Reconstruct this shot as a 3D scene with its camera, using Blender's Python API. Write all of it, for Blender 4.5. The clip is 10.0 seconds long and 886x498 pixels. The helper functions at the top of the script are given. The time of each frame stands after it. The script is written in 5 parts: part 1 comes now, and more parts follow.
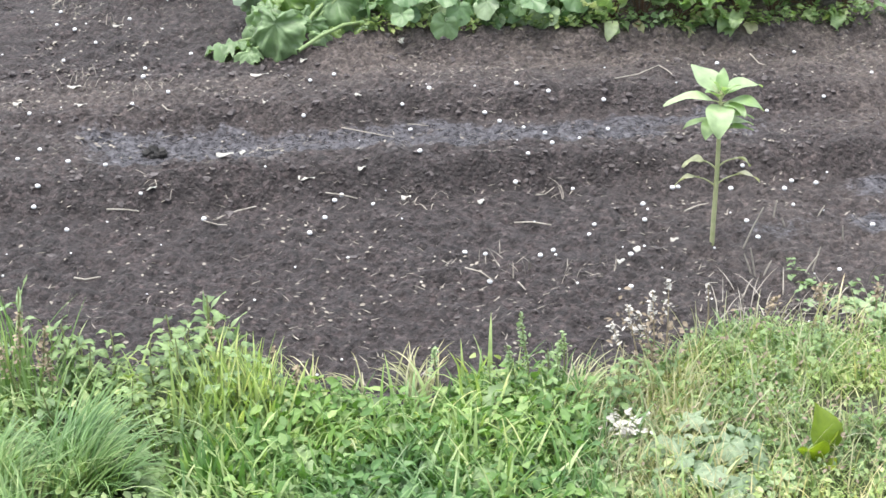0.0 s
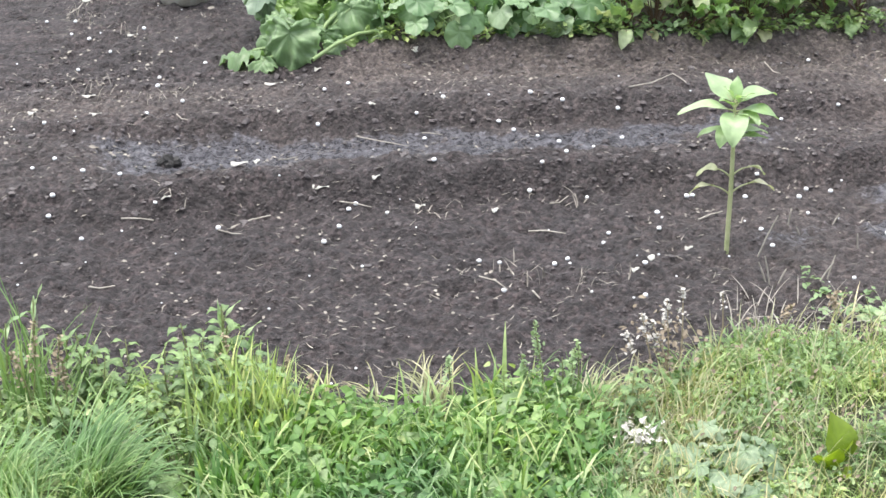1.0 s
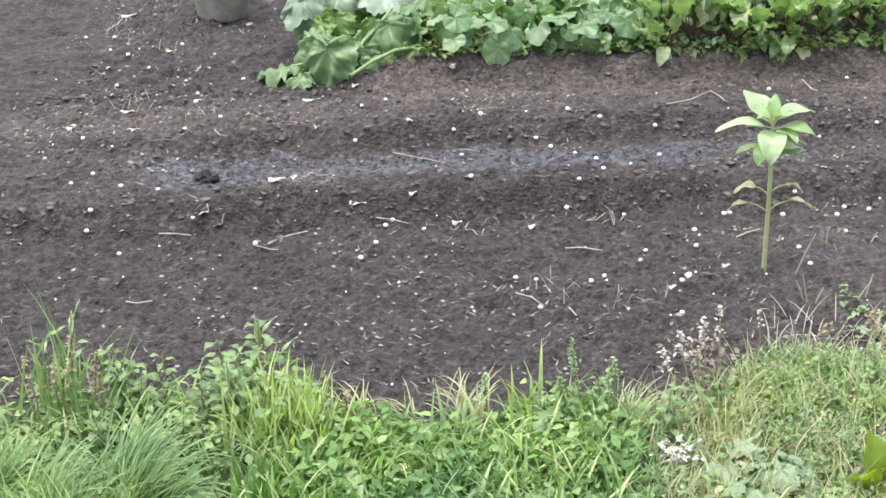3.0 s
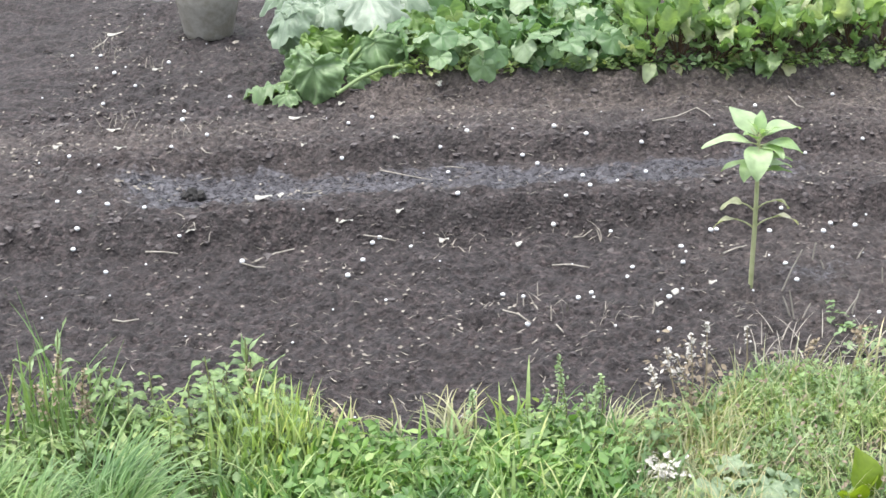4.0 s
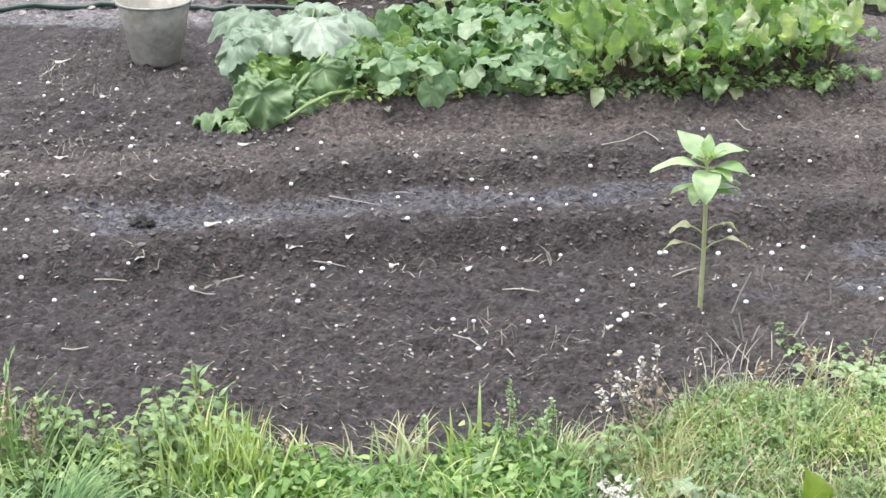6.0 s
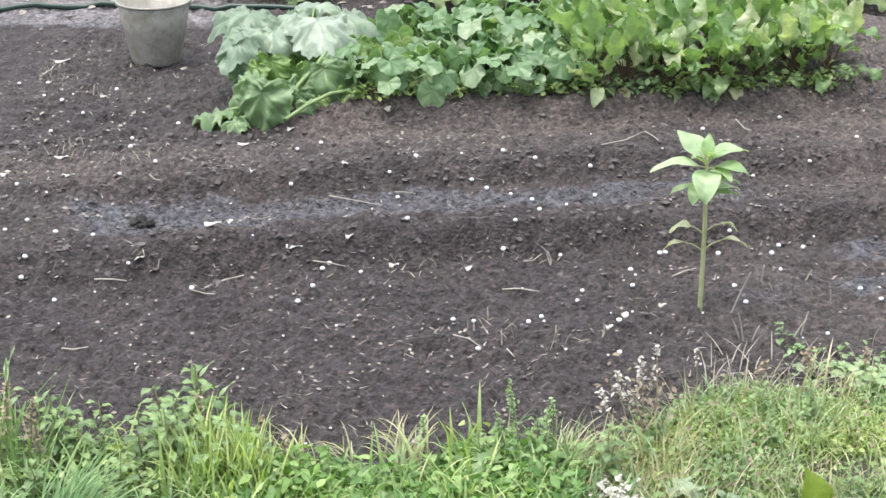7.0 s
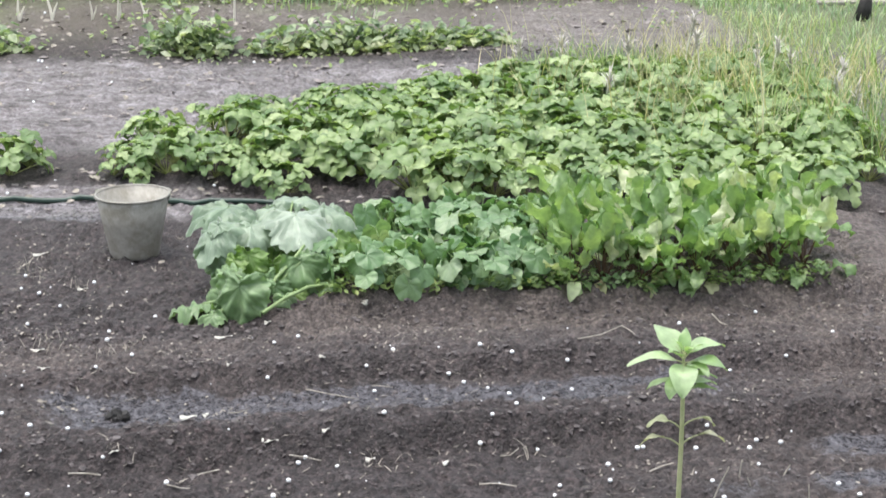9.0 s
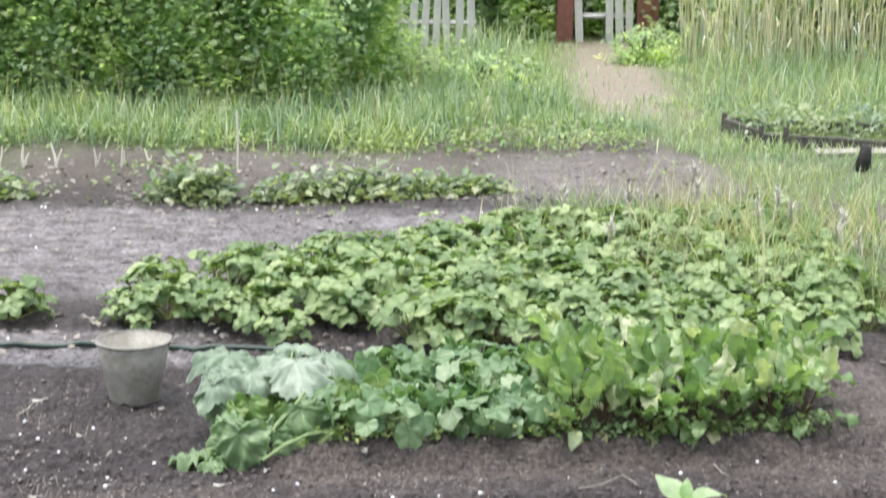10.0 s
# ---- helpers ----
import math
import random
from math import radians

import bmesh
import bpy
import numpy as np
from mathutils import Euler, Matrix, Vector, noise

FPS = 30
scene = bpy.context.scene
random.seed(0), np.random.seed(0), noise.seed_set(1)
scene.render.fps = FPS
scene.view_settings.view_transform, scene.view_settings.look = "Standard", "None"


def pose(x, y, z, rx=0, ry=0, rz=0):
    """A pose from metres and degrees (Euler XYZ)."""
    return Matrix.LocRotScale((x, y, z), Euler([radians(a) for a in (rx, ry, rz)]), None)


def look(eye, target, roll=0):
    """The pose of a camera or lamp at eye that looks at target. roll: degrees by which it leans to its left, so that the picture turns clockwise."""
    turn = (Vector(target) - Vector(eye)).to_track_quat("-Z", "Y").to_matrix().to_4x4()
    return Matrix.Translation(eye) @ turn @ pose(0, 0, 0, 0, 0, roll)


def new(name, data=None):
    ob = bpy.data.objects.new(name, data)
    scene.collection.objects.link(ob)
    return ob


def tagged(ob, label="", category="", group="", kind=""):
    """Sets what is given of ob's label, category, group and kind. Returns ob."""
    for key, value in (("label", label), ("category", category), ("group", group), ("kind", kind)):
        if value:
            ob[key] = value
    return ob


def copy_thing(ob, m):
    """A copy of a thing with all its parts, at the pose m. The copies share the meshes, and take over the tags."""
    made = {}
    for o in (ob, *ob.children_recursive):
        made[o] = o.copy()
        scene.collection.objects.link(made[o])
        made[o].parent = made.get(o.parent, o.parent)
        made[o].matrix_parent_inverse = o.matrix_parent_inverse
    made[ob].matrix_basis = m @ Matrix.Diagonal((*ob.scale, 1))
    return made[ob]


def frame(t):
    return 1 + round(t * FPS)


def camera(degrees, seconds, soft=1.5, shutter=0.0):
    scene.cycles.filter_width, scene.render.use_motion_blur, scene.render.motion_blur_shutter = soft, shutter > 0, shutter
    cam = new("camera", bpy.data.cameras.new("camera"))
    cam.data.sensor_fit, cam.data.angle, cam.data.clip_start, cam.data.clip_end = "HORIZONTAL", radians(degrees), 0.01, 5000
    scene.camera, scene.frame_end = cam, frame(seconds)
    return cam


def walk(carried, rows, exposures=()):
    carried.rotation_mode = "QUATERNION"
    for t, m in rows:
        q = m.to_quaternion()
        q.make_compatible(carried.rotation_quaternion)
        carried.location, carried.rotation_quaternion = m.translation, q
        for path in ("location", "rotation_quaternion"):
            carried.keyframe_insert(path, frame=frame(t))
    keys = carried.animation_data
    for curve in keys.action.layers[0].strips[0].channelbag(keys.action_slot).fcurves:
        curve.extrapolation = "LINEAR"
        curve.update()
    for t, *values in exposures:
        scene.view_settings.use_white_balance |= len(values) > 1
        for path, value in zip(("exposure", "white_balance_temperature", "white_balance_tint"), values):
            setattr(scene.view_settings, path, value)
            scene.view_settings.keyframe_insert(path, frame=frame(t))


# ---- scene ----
EYE = (0.0, 0.0, 2.35)
cam = camera(24.57, 10.0, soft=1.5, shutter=0.35)
PATH = [
    (0, look(EYE, (-0.057, 9.164, -1.652), 0.12)),
    (0.5, look(EYE, (-0.105, 9.170, -1.638), -0.10)),
    (1, look(EYE, (-0.127, 9.180, -1.613), -0.11)),
    (1.5, look(EYE, (-0.204, 9.182, -1.607), -0.22)),
    (2, look(EYE, (-0.288, 9.188, -1.586), -0.29)),
    (2.2, look(EYE, (-0.311, 9.193, -1.574), -0.31)),
    (3.5, look(EYE, (-0.296, 9.221, -1.509), -0.28)),
    (4, look(EYE, (-0.244, 9.243, -1.460), -0.33)),
    (4.5, look(EYE, (-0.137, 9.270, -1.398), -0.33)),
    (5, look(EYE, (-0.027, 9.290, -1.351), -0.28)),
    (5.5, look(EYE, (-0.000, 9.292, -1.346), -0.21)),
    (7, look(EYE, (0.002, 9.291, -1.347), -0.19)),
    (7.5, look(EYE, (0.025, 9.292, -1.346), -0.06)),
    (8, look(EYE, (0.127, 9.339, -1.222), 0.40)),
    (8.2, look(EYE, (0.134, 9.390, -1.085), 0.33)),
    (8.5, look(EYE, (0.135, 9.484, -0.818), 0.24)),
    (9, look(EYE, (0.117, 9.600, -0.447), 0.15)),
    (9.5, look(EYE, (0.106, 9.663, -0.222), 0.19)),
    (9.7, look(EYE, (0.106, 9.701, -0.078), 0.29)),
    (10, look(EYE, (0.110, 9.778, 0.257), 0.46)),
]
walk(cam, PATH, exposures=[(0, 1.46), (2, 1.44), (5.5, 1.36), (8, 1.36), (8.5, 1.36), (9, 1.21), (9.5, 1.20), (10, 1.26)])

# ---- light: an overcast evening during a hail shower ----
world = bpy.data.worlds.new("overcast_sky")
scene.world = world
world.use_nodes = True
wn, wl = world.node_tree.nodes, world.node_tree.links
sky = wn.new("ShaderNodeTexSky")
sky.sky_type = "NISHITA"
sky.sun_disc = False
sky.sun_elevation, sky.sun_rotation = radians(80), radians(-68)
sky.dust_density, sky.air_density = 4.0, 1.0
grey = wn.new("ShaderNodeHueSaturation")
grey.inputs["Saturation"].default_value = 0.42
wl.new(sky.outputs["Color"], grey.inputs["Color"])
wl.new(grey.outputs["Color"], wn["Background"].inputs["Color"])
wn["Background"].inputs["Strength"].default_value = 0.15

sun_data = bpy.data.lights.new("sun", "SUN")
sun_data.energy, sun_data.angle, sun_data.color = 1.1, radians(70), (1.0, 0.97, 0.93)
sun = new("sun", sun_data)
sun.matrix_world = look((-1.5, 0.6, 9.0), (0, 0, 0))


# ---- materials ----
def material(name):
    m = bpy.data.materials.new(name)
    m.use_nodes = True
    n, l = m.node_tree.nodes, m.node_tree.links
    return m, n, l, n["Principled BSDF"], n["Material Output"]


def ramp(n, l, source, stops):
    r = n.new("ShaderNodeValToRGB")
    e = r.color_ramp.elements
    while len(e) < len(stops):
        e.new(0.5)
    for i, (p, c) in enumerate(stops):
        e[i].position, e[i].color = p, (*c, 1)
    l.new(source, r.inputs["Fac"])
    return r.outputs["Color"]


def tex_noise(n, l, scale, detail=4.0, coords=None, rough=0.55):
    t = n.new("ShaderNodeTexNoise")
    t.inputs["Scale"].default_value, t.inputs["Detail"].default_value = scale, detail
    t.inputs["Roughness"].default_value = rough
    if coords is not None:
        l.new(coords, t.inputs["Vector"])
    return t.outputs["Fac"]


def mixed(n, l, fac, a, b, blend="MIX"):
    m = n.new("ShaderNodeMix")
    m.data_type, m.blend_type = "RGBA", blend
    if isinstance(fac, float):
        m.inputs[0].default_value = fac
    else:
        l.new(fac, m.inputs[0])
    for socket, v in ((m.inputs[6], a), (m.inputs[7], b)):
        if isinstance(v, tuple):
            socket.default_value = (*v, 1)
        else:
            l.new(v, socket)
    return m.outputs[2]


def bumped(n, l, bsdf, height, strength, distance):
    b = n.new("ShaderNodeBump")
    b.inputs["Strength"].default_value, b.inputs["Distance"].default_value = strength, distance
    l.new(height, b.inputs["Height"])
    l.new(b.outputs["Normal"], bsdf.inputs["Normal"])


def arith(n, l, op, a, b):
    m = n.new("ShaderNodeMath")
    m.operation = op
    m.use_clamp = True
    for i, v in enumerate((a, b)):
        if isinstance(v, (int, float)):
            m.inputs[i].default_value = v
        else:
            l.new(v, m.inputs[i])
    return m.outputs[0]


def leaf_material(name, dark, light, rough=0.5, through_amount=0.28, island=False, pale=None, grain=30.0, sheen=0.0):
    """Green foliage: two greens mixed by chance and by blotches, with some light passing through."""
    m, n, l, p, out = material(name)
    if island:
        chance = n.new("ShaderNodeNewGeometry").outputs["Random Per Island"]
    else:
        chance = n.new("ShaderNodeObjectInfo").outputs["Random"]
    where = n.new("ShaderNodeTexCoord").outputs["Object"]
    base = ramp(n, l, chance, [(0.0, dark), (0.75, light)] + ([(1.0, pale)] if pale else [(1.0, light)]))
    blot = tex_noise(n, l, grain, 3.0, where)
    shade = ramp(n, l, blot, [(0.3, (0.72, 0.74, 0.70)), (0.7, (1.18, 1.15, 1.1))])
    colour = mixed(n, l, 1.0, base, shade, "MULTIPLY")
    if island:
        patch = tex_noise(n, l, 2.2, 3.0, where)
        colour = mixed(n, l, 1.0, colour, ramp(n, l, patch, [(0.36, (0.70, 0.80, 0.85)), (0.64, (1.3, 1.2, 1.05))]), "MULTIPLY")
    l.new(colour, p.inputs["Base Color"])
    p.inputs["Roughness"].default_value = rough
    p.inputs["Sheen Weight"].default_value = sheen
    bumped(n, l, p, tex_noise(n, l, grain * 4, 2.0, where), 0.35, 0.004)
    t = n.new("ShaderNodeBsdfTranslucent")
    l.new(mixed(n, l, 1.0, colour, (1.32, 1.45, 0.72), "MULTIPLY"), t.inputs["Color"])
    mx = n.new("ShaderNodeMixShader")
    mx.inputs[0].default_value = through_amount
    l.new(p.outputs[0], mx.inputs[1])
    l.new(t.outputs[0], mx.inputs[2])
    l.new(mx.outputs[0], out.inputs["Surface"])
    return m


def plain_material(name, dark, light, rough=0.7, scale=25.0, bump=0.4, dist=0.004, metallic=0.0):
    m, n, l, p, out = material(name)
    where = n.new("ShaderNodeTexCoord").outputs["Object"]
    a = tex_noise(n, l, scale, 6.0, where)
    l.new(ramp(n, l, a, [(0.3, dark), (0.7, light)]), p.inputs["Base Color"])
    p.inputs["Roughness"].default_value, p.inputs["Metallic"].default_value = rough, metallic
    bumped(n, l, p, tex_noise(n, l, scale * 4, 4.0, where), bump, dist)
    return m


def ground_material():
    m, n, l, p, out = material("garden_soil")
    where = n.new("ShaderNodeTexCoord").outputs["Object"]

    def attribute(name):
        a = n.new("ShaderNodeAttribute")
        a.attribute_name = name
        return a.outputs["Fac"]

    fine, mid, big = tex_noise(n, l, 210, 5, where, 0.7), tex_noise(n, l, 42, 6, where, 0.7), tex_noise(n, l, 3.0, 5, where)
    cell = n.new("ShaderNodeTexVoronoi")
    cell.inputs["Scale"].default_value, cell.inputs["Randomness"].default_value = 75, 1.0
    l.new(where, cell.inputs["Vector"])
    lump, dice = cell.outputs["Distance"], cell.outputs["Color"]
    soil = ramp(n, l, mid, [(0.36, (0.0138, 0.0115, 0.0118)), (0.50, (0.0377, 0.0317, 0.0322)), (0.66, (0.084, 0.0708, 0.0715))])
    soil = mixed(n, l, 1.0, soil, ramp(n, l, dice, [(0.2, (0.65, 0.64, 0.65)), (0.7, (1.25, 1.22, 1.2)), (0.92, (1.9, 1.8, 1.75))]), "MULTIPLY")
    soil = mixed(n, l, ramp(n, l, fine, [(0.57, (0, 0, 0)), (0.75, (0.6, 0.6, 0.6))]), soil, (0.12, 0.10, 0.096))
    soil = mixed(n, l, 1.0, soil, ramp(n, l, big, [(0.3, (0.82, 0.82, 0.84)), (0.7, (1.15, 1.1, 1.1))]), "MULTIPLY")
    mud = ramp(n, l, mid, [(0.36, (0.022, 0.021, 0.025)), (0.52, (0.085, 0.083, 0.094)), (0.66, (0.20, 0.197, 0.218))])
    clay = ramp(n, l, mid, [(0.34, (0.115, 0.106, 0.107)), (0.5, (0.225, 0.212, 0.217)), (0.64, (0.335, 0.32, 0.328))])
    broad = tex_noise(n, l, 7.0, 5, where, 0.65)
    clay = mixed(n, l, 1.0, clay, ramp(n, l, broad, [(0.36, (0.55, 0.53, 0.53)), (0.52, (1.0, 1.0, 1.0)), (0.66, (1.2, 1.2, 1.22))]), "MULTIPLY")
    stretch = n.new("ShaderNodeVectorMath")
    stretch.operation = "MULTIPLY"
    l.new(where, stretch.inputs[0])
    stretch.inputs[1].default_value = (1.0, 5.0, 1.0)
    streak = tex_noise(n, l, 3.2, 6, stretch.outputs[0], 0.65)
    clay = mixed(n, l, 1.0, clay, ramp(n, l, streak, [(0.36, (0.62, 0.60, 0.60)), (0.5, (1.08, 1.07, 1.07)), (0.66, (1.35, 1.36, 1.40))]), "MULTIPLY")
    turf = ramp(n, l, mid, [(0.35, (0.07, 0.095, 0.03)), (0.65, (0.17, 0.23, 0.075))])
    wet, clay_mask, turf_mask = attribute("wet"), attribute("clay"), attribute("turf")
    dry = attribute("dry")
    crumbly = ramp(n, l, mid, [(0.36, (0.055, 0.045, 0.042)), (0.52, (0.115, 0.096, 0.090)), (0.66, (0.19, 0.163, 0.154))])
    soil = mixed(n, l, dry, soil, mixed(n, l, 1.0, crumbly, ramp(n, l, dice, [(0.2, (0.7, 0.69, 0.68)), (0.8, (1.3, 1.28, 1.25))]), "MULTIPLY"))
    edge = n.new("ShaderNodeMath")
    edge.operation = "MULTIPLY_ADD"
    l.new(mid, edge.inputs[0])
    edge.inputs[1].default_value = 1.5
    l.new(wet, edge.inputs[2])
    puddle = n.new("ShaderNodeMapRange")
    l.new(edge.outputs[0], puddle.inputs["Value"])
    puddle.inputs["From Min"].default_value, puddle.inputs["From Max"].default_value = 1.08, 1.45
    wet = puddle.outputs[0]
    colour = mixed(n, l, wet, soil, mud)
    colour = mixed(n, l, clay_mask, colour, clay)
    sand = ramp(n, l, mid, [(0.34, (0.20, 0.165, 0.13)), (0.64, (0.40, 0.34, 0.28))])
    colour = mixed(n, l, attribute("sand"), colour, sand)
    colour = mixed(n, l, turf_mask, colour, turf)
    l.new(colour, p.inputs["Base Color"])
    gloss = n.new("ShaderNodeMapRange")
    l.new(arith(n, l, "MULTIPLY", wet, ramp(n, l, mid, [(0.42, (1, 1, 1)), (0.58, (0.25, 0.25, 0.25))])), gloss.inputs["Value"])
    gloss.inputs["To Min"].default_value, gloss.inputs["To Max"].default_value = 0.62, 0.18
    l.new(gloss.outputs[0], p.inputs["Roughness"])
    relief = arith(n, l, "ADD", arith(n, l, "MULTIPLY", fine, 0.3), arith(n, l, "MULTIPLY", mid, 0.5))
    relief = arith(n, l, "SUBTRACT", relief, arith(n, l, "MULTIPLY", lump, 0.35))
    bumped(n, l, p, relief, 1.0, 0.03)
    return m


SOIL = ground_material()
CLOD = plain_material("soil_clod", (0.040, 0.035, 0.0365), (0.120, 0.103, 0.102), 0.55, 60, 0.5, 0.004)
STRAW = plain_material("dry_straw", (0.24, 0.22, 0.18), (0.46, 0.43, 0.38), 0.7, 40)
WITHERED = plain_material("withered_leaf", (0.12, 0.095, 0.065), (0.30, 0.25, 0.18), 0.8, 60)
LITTER = plain_material("dry_litter", (0.13, 0.115, 0.095), (0.40, 0.37, 0.32), 0.8, 40)
HAIL = plain_material("hail_ice", (0.74, 0.76, 0.78), (0.86, 0.87, 0.88), 0.25, 60, 0.2, 0.002)
PAPER = plain_material("pale_scrap", (0.34, 0.335, 0.30), (0.60, 0.59, 0.54), 0.6, 60)
SUNLEAF = leaf_material("sunflower_leaf", (0.27, 0.40, 0.20), (0.40, 0.53, 0.32), 0.34, 0.30, grain=22)
SUNWILT = leaf_material("wilted_leaf", (0.40, 0.43, 0.28), (0.58, 0.58, 0.46), 0.6, 0.3, grain=40)
SUNSTEM = plain_material("sunflower_stem", (0.33, 0.37, 0.18), (0.50, 0.52, 0.30), 0.5, 30)
# Glaucous grey-green; the pale stop also holds sky sheen on wet leaves.
SQUASH = leaf_material("squash_leaf", (0.165, 0.25, 0.165), (0.28, 0.37, 0.285), 0.36, 0.22, pale=(0.40, 0.475, 0.41), grain=18, sheen=0.4)
SQUASHSTEM = plain_material("squash_stalk", (0.15, 0.235, 0.085), (0.25, 0.34, 0.15), 0.55, 30)
RADISH = leaf_material("radish_leaf", (0.11, 0.215, 0.10), (0.215, 0.335, 0.175), 0.34, 0.28, pale=(0.34, 0.43, 0.295), grain=28)
# The light and pale stops carry whitish sky highlights of wet leaves.
BEET = leaf_material("beet_leaf", (0.16, 0.275, 0.115), (0.35, 0.475, 0.245), 0.28, 0.36, pale=(0.54, 0.59, 0.41), grain=26)
BEETSTEM = plain_material("beet_stalk", (0.06, 0.03, 0.025), (0.14, 0.085, 0.05), 0.45, 40)
BERRY = leaf_material("strawberry_leaf", (0.115, 0.20, 0.08), (0.265, 0.365, 0.16), 0.40, 0.28, pale=(0.36, 0.45, 0.24), grain=40)
BERRYSTEM = plain_material("strawberry_stalk", (0.16, 0.20, 0.06), (0.26, 0.28, 0.10), 0.6, 40)
WEED = leaf_material("weed_leaf", (0.092, 0.161, 0.072), (0.215, 0.323, 0.137), 0.45, 0.25, grain=50)
PALEWEED = leaf_material("pale_weed_leaf", (0.196, 0.310, 0.149), (0.345, 0.460, 0.265), 0.5, 0.25, grain=50)
MALLOW = leaf_material("mallow_leaf", (0.19, 0.28, 0.17), (0.30, 0.39, 0.265), 0.5, 0.25, pale=(0.45, 0.51, 0.41), grain=50)
LIMELEAF = leaf_material("lime_leaf", (0.15, 0.23, 0.02), (0.22, 0.30, 0.03), 0.4, 0.35, grain=30)
WEEDSTEM = plain_material("weed_stem", (0.16, 0.19, 0.07), (0.28, 0.30, 0.14), 0.6, 40)
DRYSTEM = plain_material("dry_stem", (0.22, 0.17, 0.11), (0.40, 0.34, 0.24), 0.75, 40)
FLUFF = plain_material("seed_fluff", (0.40, 0.385, 0.345), (0.66, 0.64, 0.60), 0.9, 80)
GRASS = leaf_material("grass_blade", (0.115, 0.21, 0.08), (0.25, 0.37, 0.16), 0.5, 0.32, island=True, pale=(0.43, 0.50, 0.30))
LIMEGRASS = leaf_material("bright_grass_blade", (0.215, 0.32, 0.135), (0.375, 0.50, 0.235), 0.5, 0.32, island=True, pale=(0.550, 0.591, 0.347))
NEEDLE = leaf_material("feathery_blade", (0.12, 0.225, 0.085), (0.245, 0.385, 0.155), 0.5, 0.27, island=True, pale=(0.39, 0.48, 0.26))
DRYGRASS = leaf_material("dry_grass_blade", (0.287, 0.296, 0.159), (0.495, 0.477, 0.313), 0.6, 0.25, island=True, pale=(0.588, 0.551, 0.424))
SMALLLEAF = leaf_material("small_leaf", (0.117, 0.194, 0.081), (0.279, 0.392, 0.166), 0.45, 0.25, island=True, pale=(0.419, 0.501, 0.266), grain=60)
# Pale grey greens: the distance haze is put into the leaf colour.
HAZEHEDGE = leaf_material("hazed_hedge_leaf", (0.36, 0.46, 0.37), (0.55, 0.65, 0.54), 0.40, 0.62, island=True, pale=(0.68, 0.74, 0.64))
BEETOLD = leaf_material("beet_leaf_old", (0.30, 0.33, 0.17), (0.46, 0.48, 0.30), 0.45, 0.3, pale=(0.44, 0.36, 0.24), grain=30)
# Own grey-green, greyed further by rain haze mixed into the colour.
ROWLEAF = leaf_material("row_leaf", (0.18, 0.25, 0.155), (0.33, 0.41, 0.275), 0.42, 0.34, island=True, pale=(0.47, 0.52, 0.41))
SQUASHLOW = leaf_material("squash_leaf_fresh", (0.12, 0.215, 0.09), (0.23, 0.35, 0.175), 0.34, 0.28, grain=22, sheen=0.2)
SQUASHYOUNG = leaf_material("squash_leaf_young", (0.16, 0.28, 0.08), (0.26, 0.39, 0.13), 0.36, 0.40, grain=22)
LUSH = leaf_material("lush_leaf", (0.075, 0.175, 0.05), (0.165, 0.30, 0.095), 0.45, 0.28, island=True, pale=(0.29, 0.42, 0.17), grain=40)
REED = leaf_material("dry_reed", (0.44, 0.42, 0.35), (0.60, 0.58, 0.51), 0.6, 0.3, island=True, pale=(0.74, 0.72, 0.67))
# Greyed, lifted greens: rain haze over the far grass is in the colour.
HAZEGRASS = leaf_material("hazed_grass_blade", (0.20, 0.29, 0.175), (0.34, 0.44, 0.29), 0.5, 0.34, island=True, pale=(0.50, 0.55, 0.43))
CLAYLUMP = plain_material("clay_lump", (0.130, 0.114, 0.108), (0.338, 0.305, 0.293), 0.6, 30, 0.6, 0.006)
PALESTUB = plain_material("pale_stub", (0.60, 0.58, 0.48), (0.80, 0.77, 0.68), 0.7, 40)
BARK = plain_material("bark", (0.07, 0.055, 0.04), (0.16, 0.13, 0.10), 0.85, 20, 0.8, 0.01)
FENCEWOOD = plain_material("weathered_wood", (0.48, 0.47, 0.47), (0.68, 0.67, 0.67), 0.8, 14, 0.5, 0.006)
REDWOOD = plain_material("red_brown_paint", (0.15, 0.055, 0.045), (0.24, 0.10, 0.08), 0.7, 14)
DARKWOOD = plain_material("wet_dark_wood", (0.045, 0.042, 0.038), (0.13, 0.12, 0.105), 0.7, 16, 0.6, 0.006)
PALEWOOD = plain_material("pale_board", (0.20, 0.19, 0.165), (0.33, 0.315, 0.28), 0.7, 16)
BLACKWOOD = plain_material("charred_stump", (0.012, 0.012, 0.012), (0.04, 0.038, 0.036), 0.8, 30, 0.8, 0.006)
HOSE = plain_material("green_hose", (0.012, 0.035, 0.025), (0.03, 0.06, 0.045), 0.35, 30, 0.1)


def bucket_material():
    m, n, l, p, out = material("dull_galvanised_steel")
    where = n.new("ShaderNodeTexCoord").outputs["Object"]
    spangle, stain = tex_noise(n, l, 40, 4, where), tex_noise(n, l, 9, 6, where, 0.7)
    colour = ramp(n, l, spangle, [(0.3, (0.27, 0.26, 0.23)), (0.7, (0.36, 0.35, 0.315))])
    colour = mixed(n, l, ramp(n, l, stain, [(0.48, (0, 0, 0)), (0.66, (0.8, 0.8, 0.8))]), colour, (0.17, 0.155, 0.115))
    l.new(colour, p.inputs["Base Color"])
    p.inputs["Metallic"].default_value, p.inputs["Roughness"].default_value = 0.15, 0.5
    bumped(n, l, p, spangle, 0.2, 0.003)
    return m


STEEL = bucket_material()


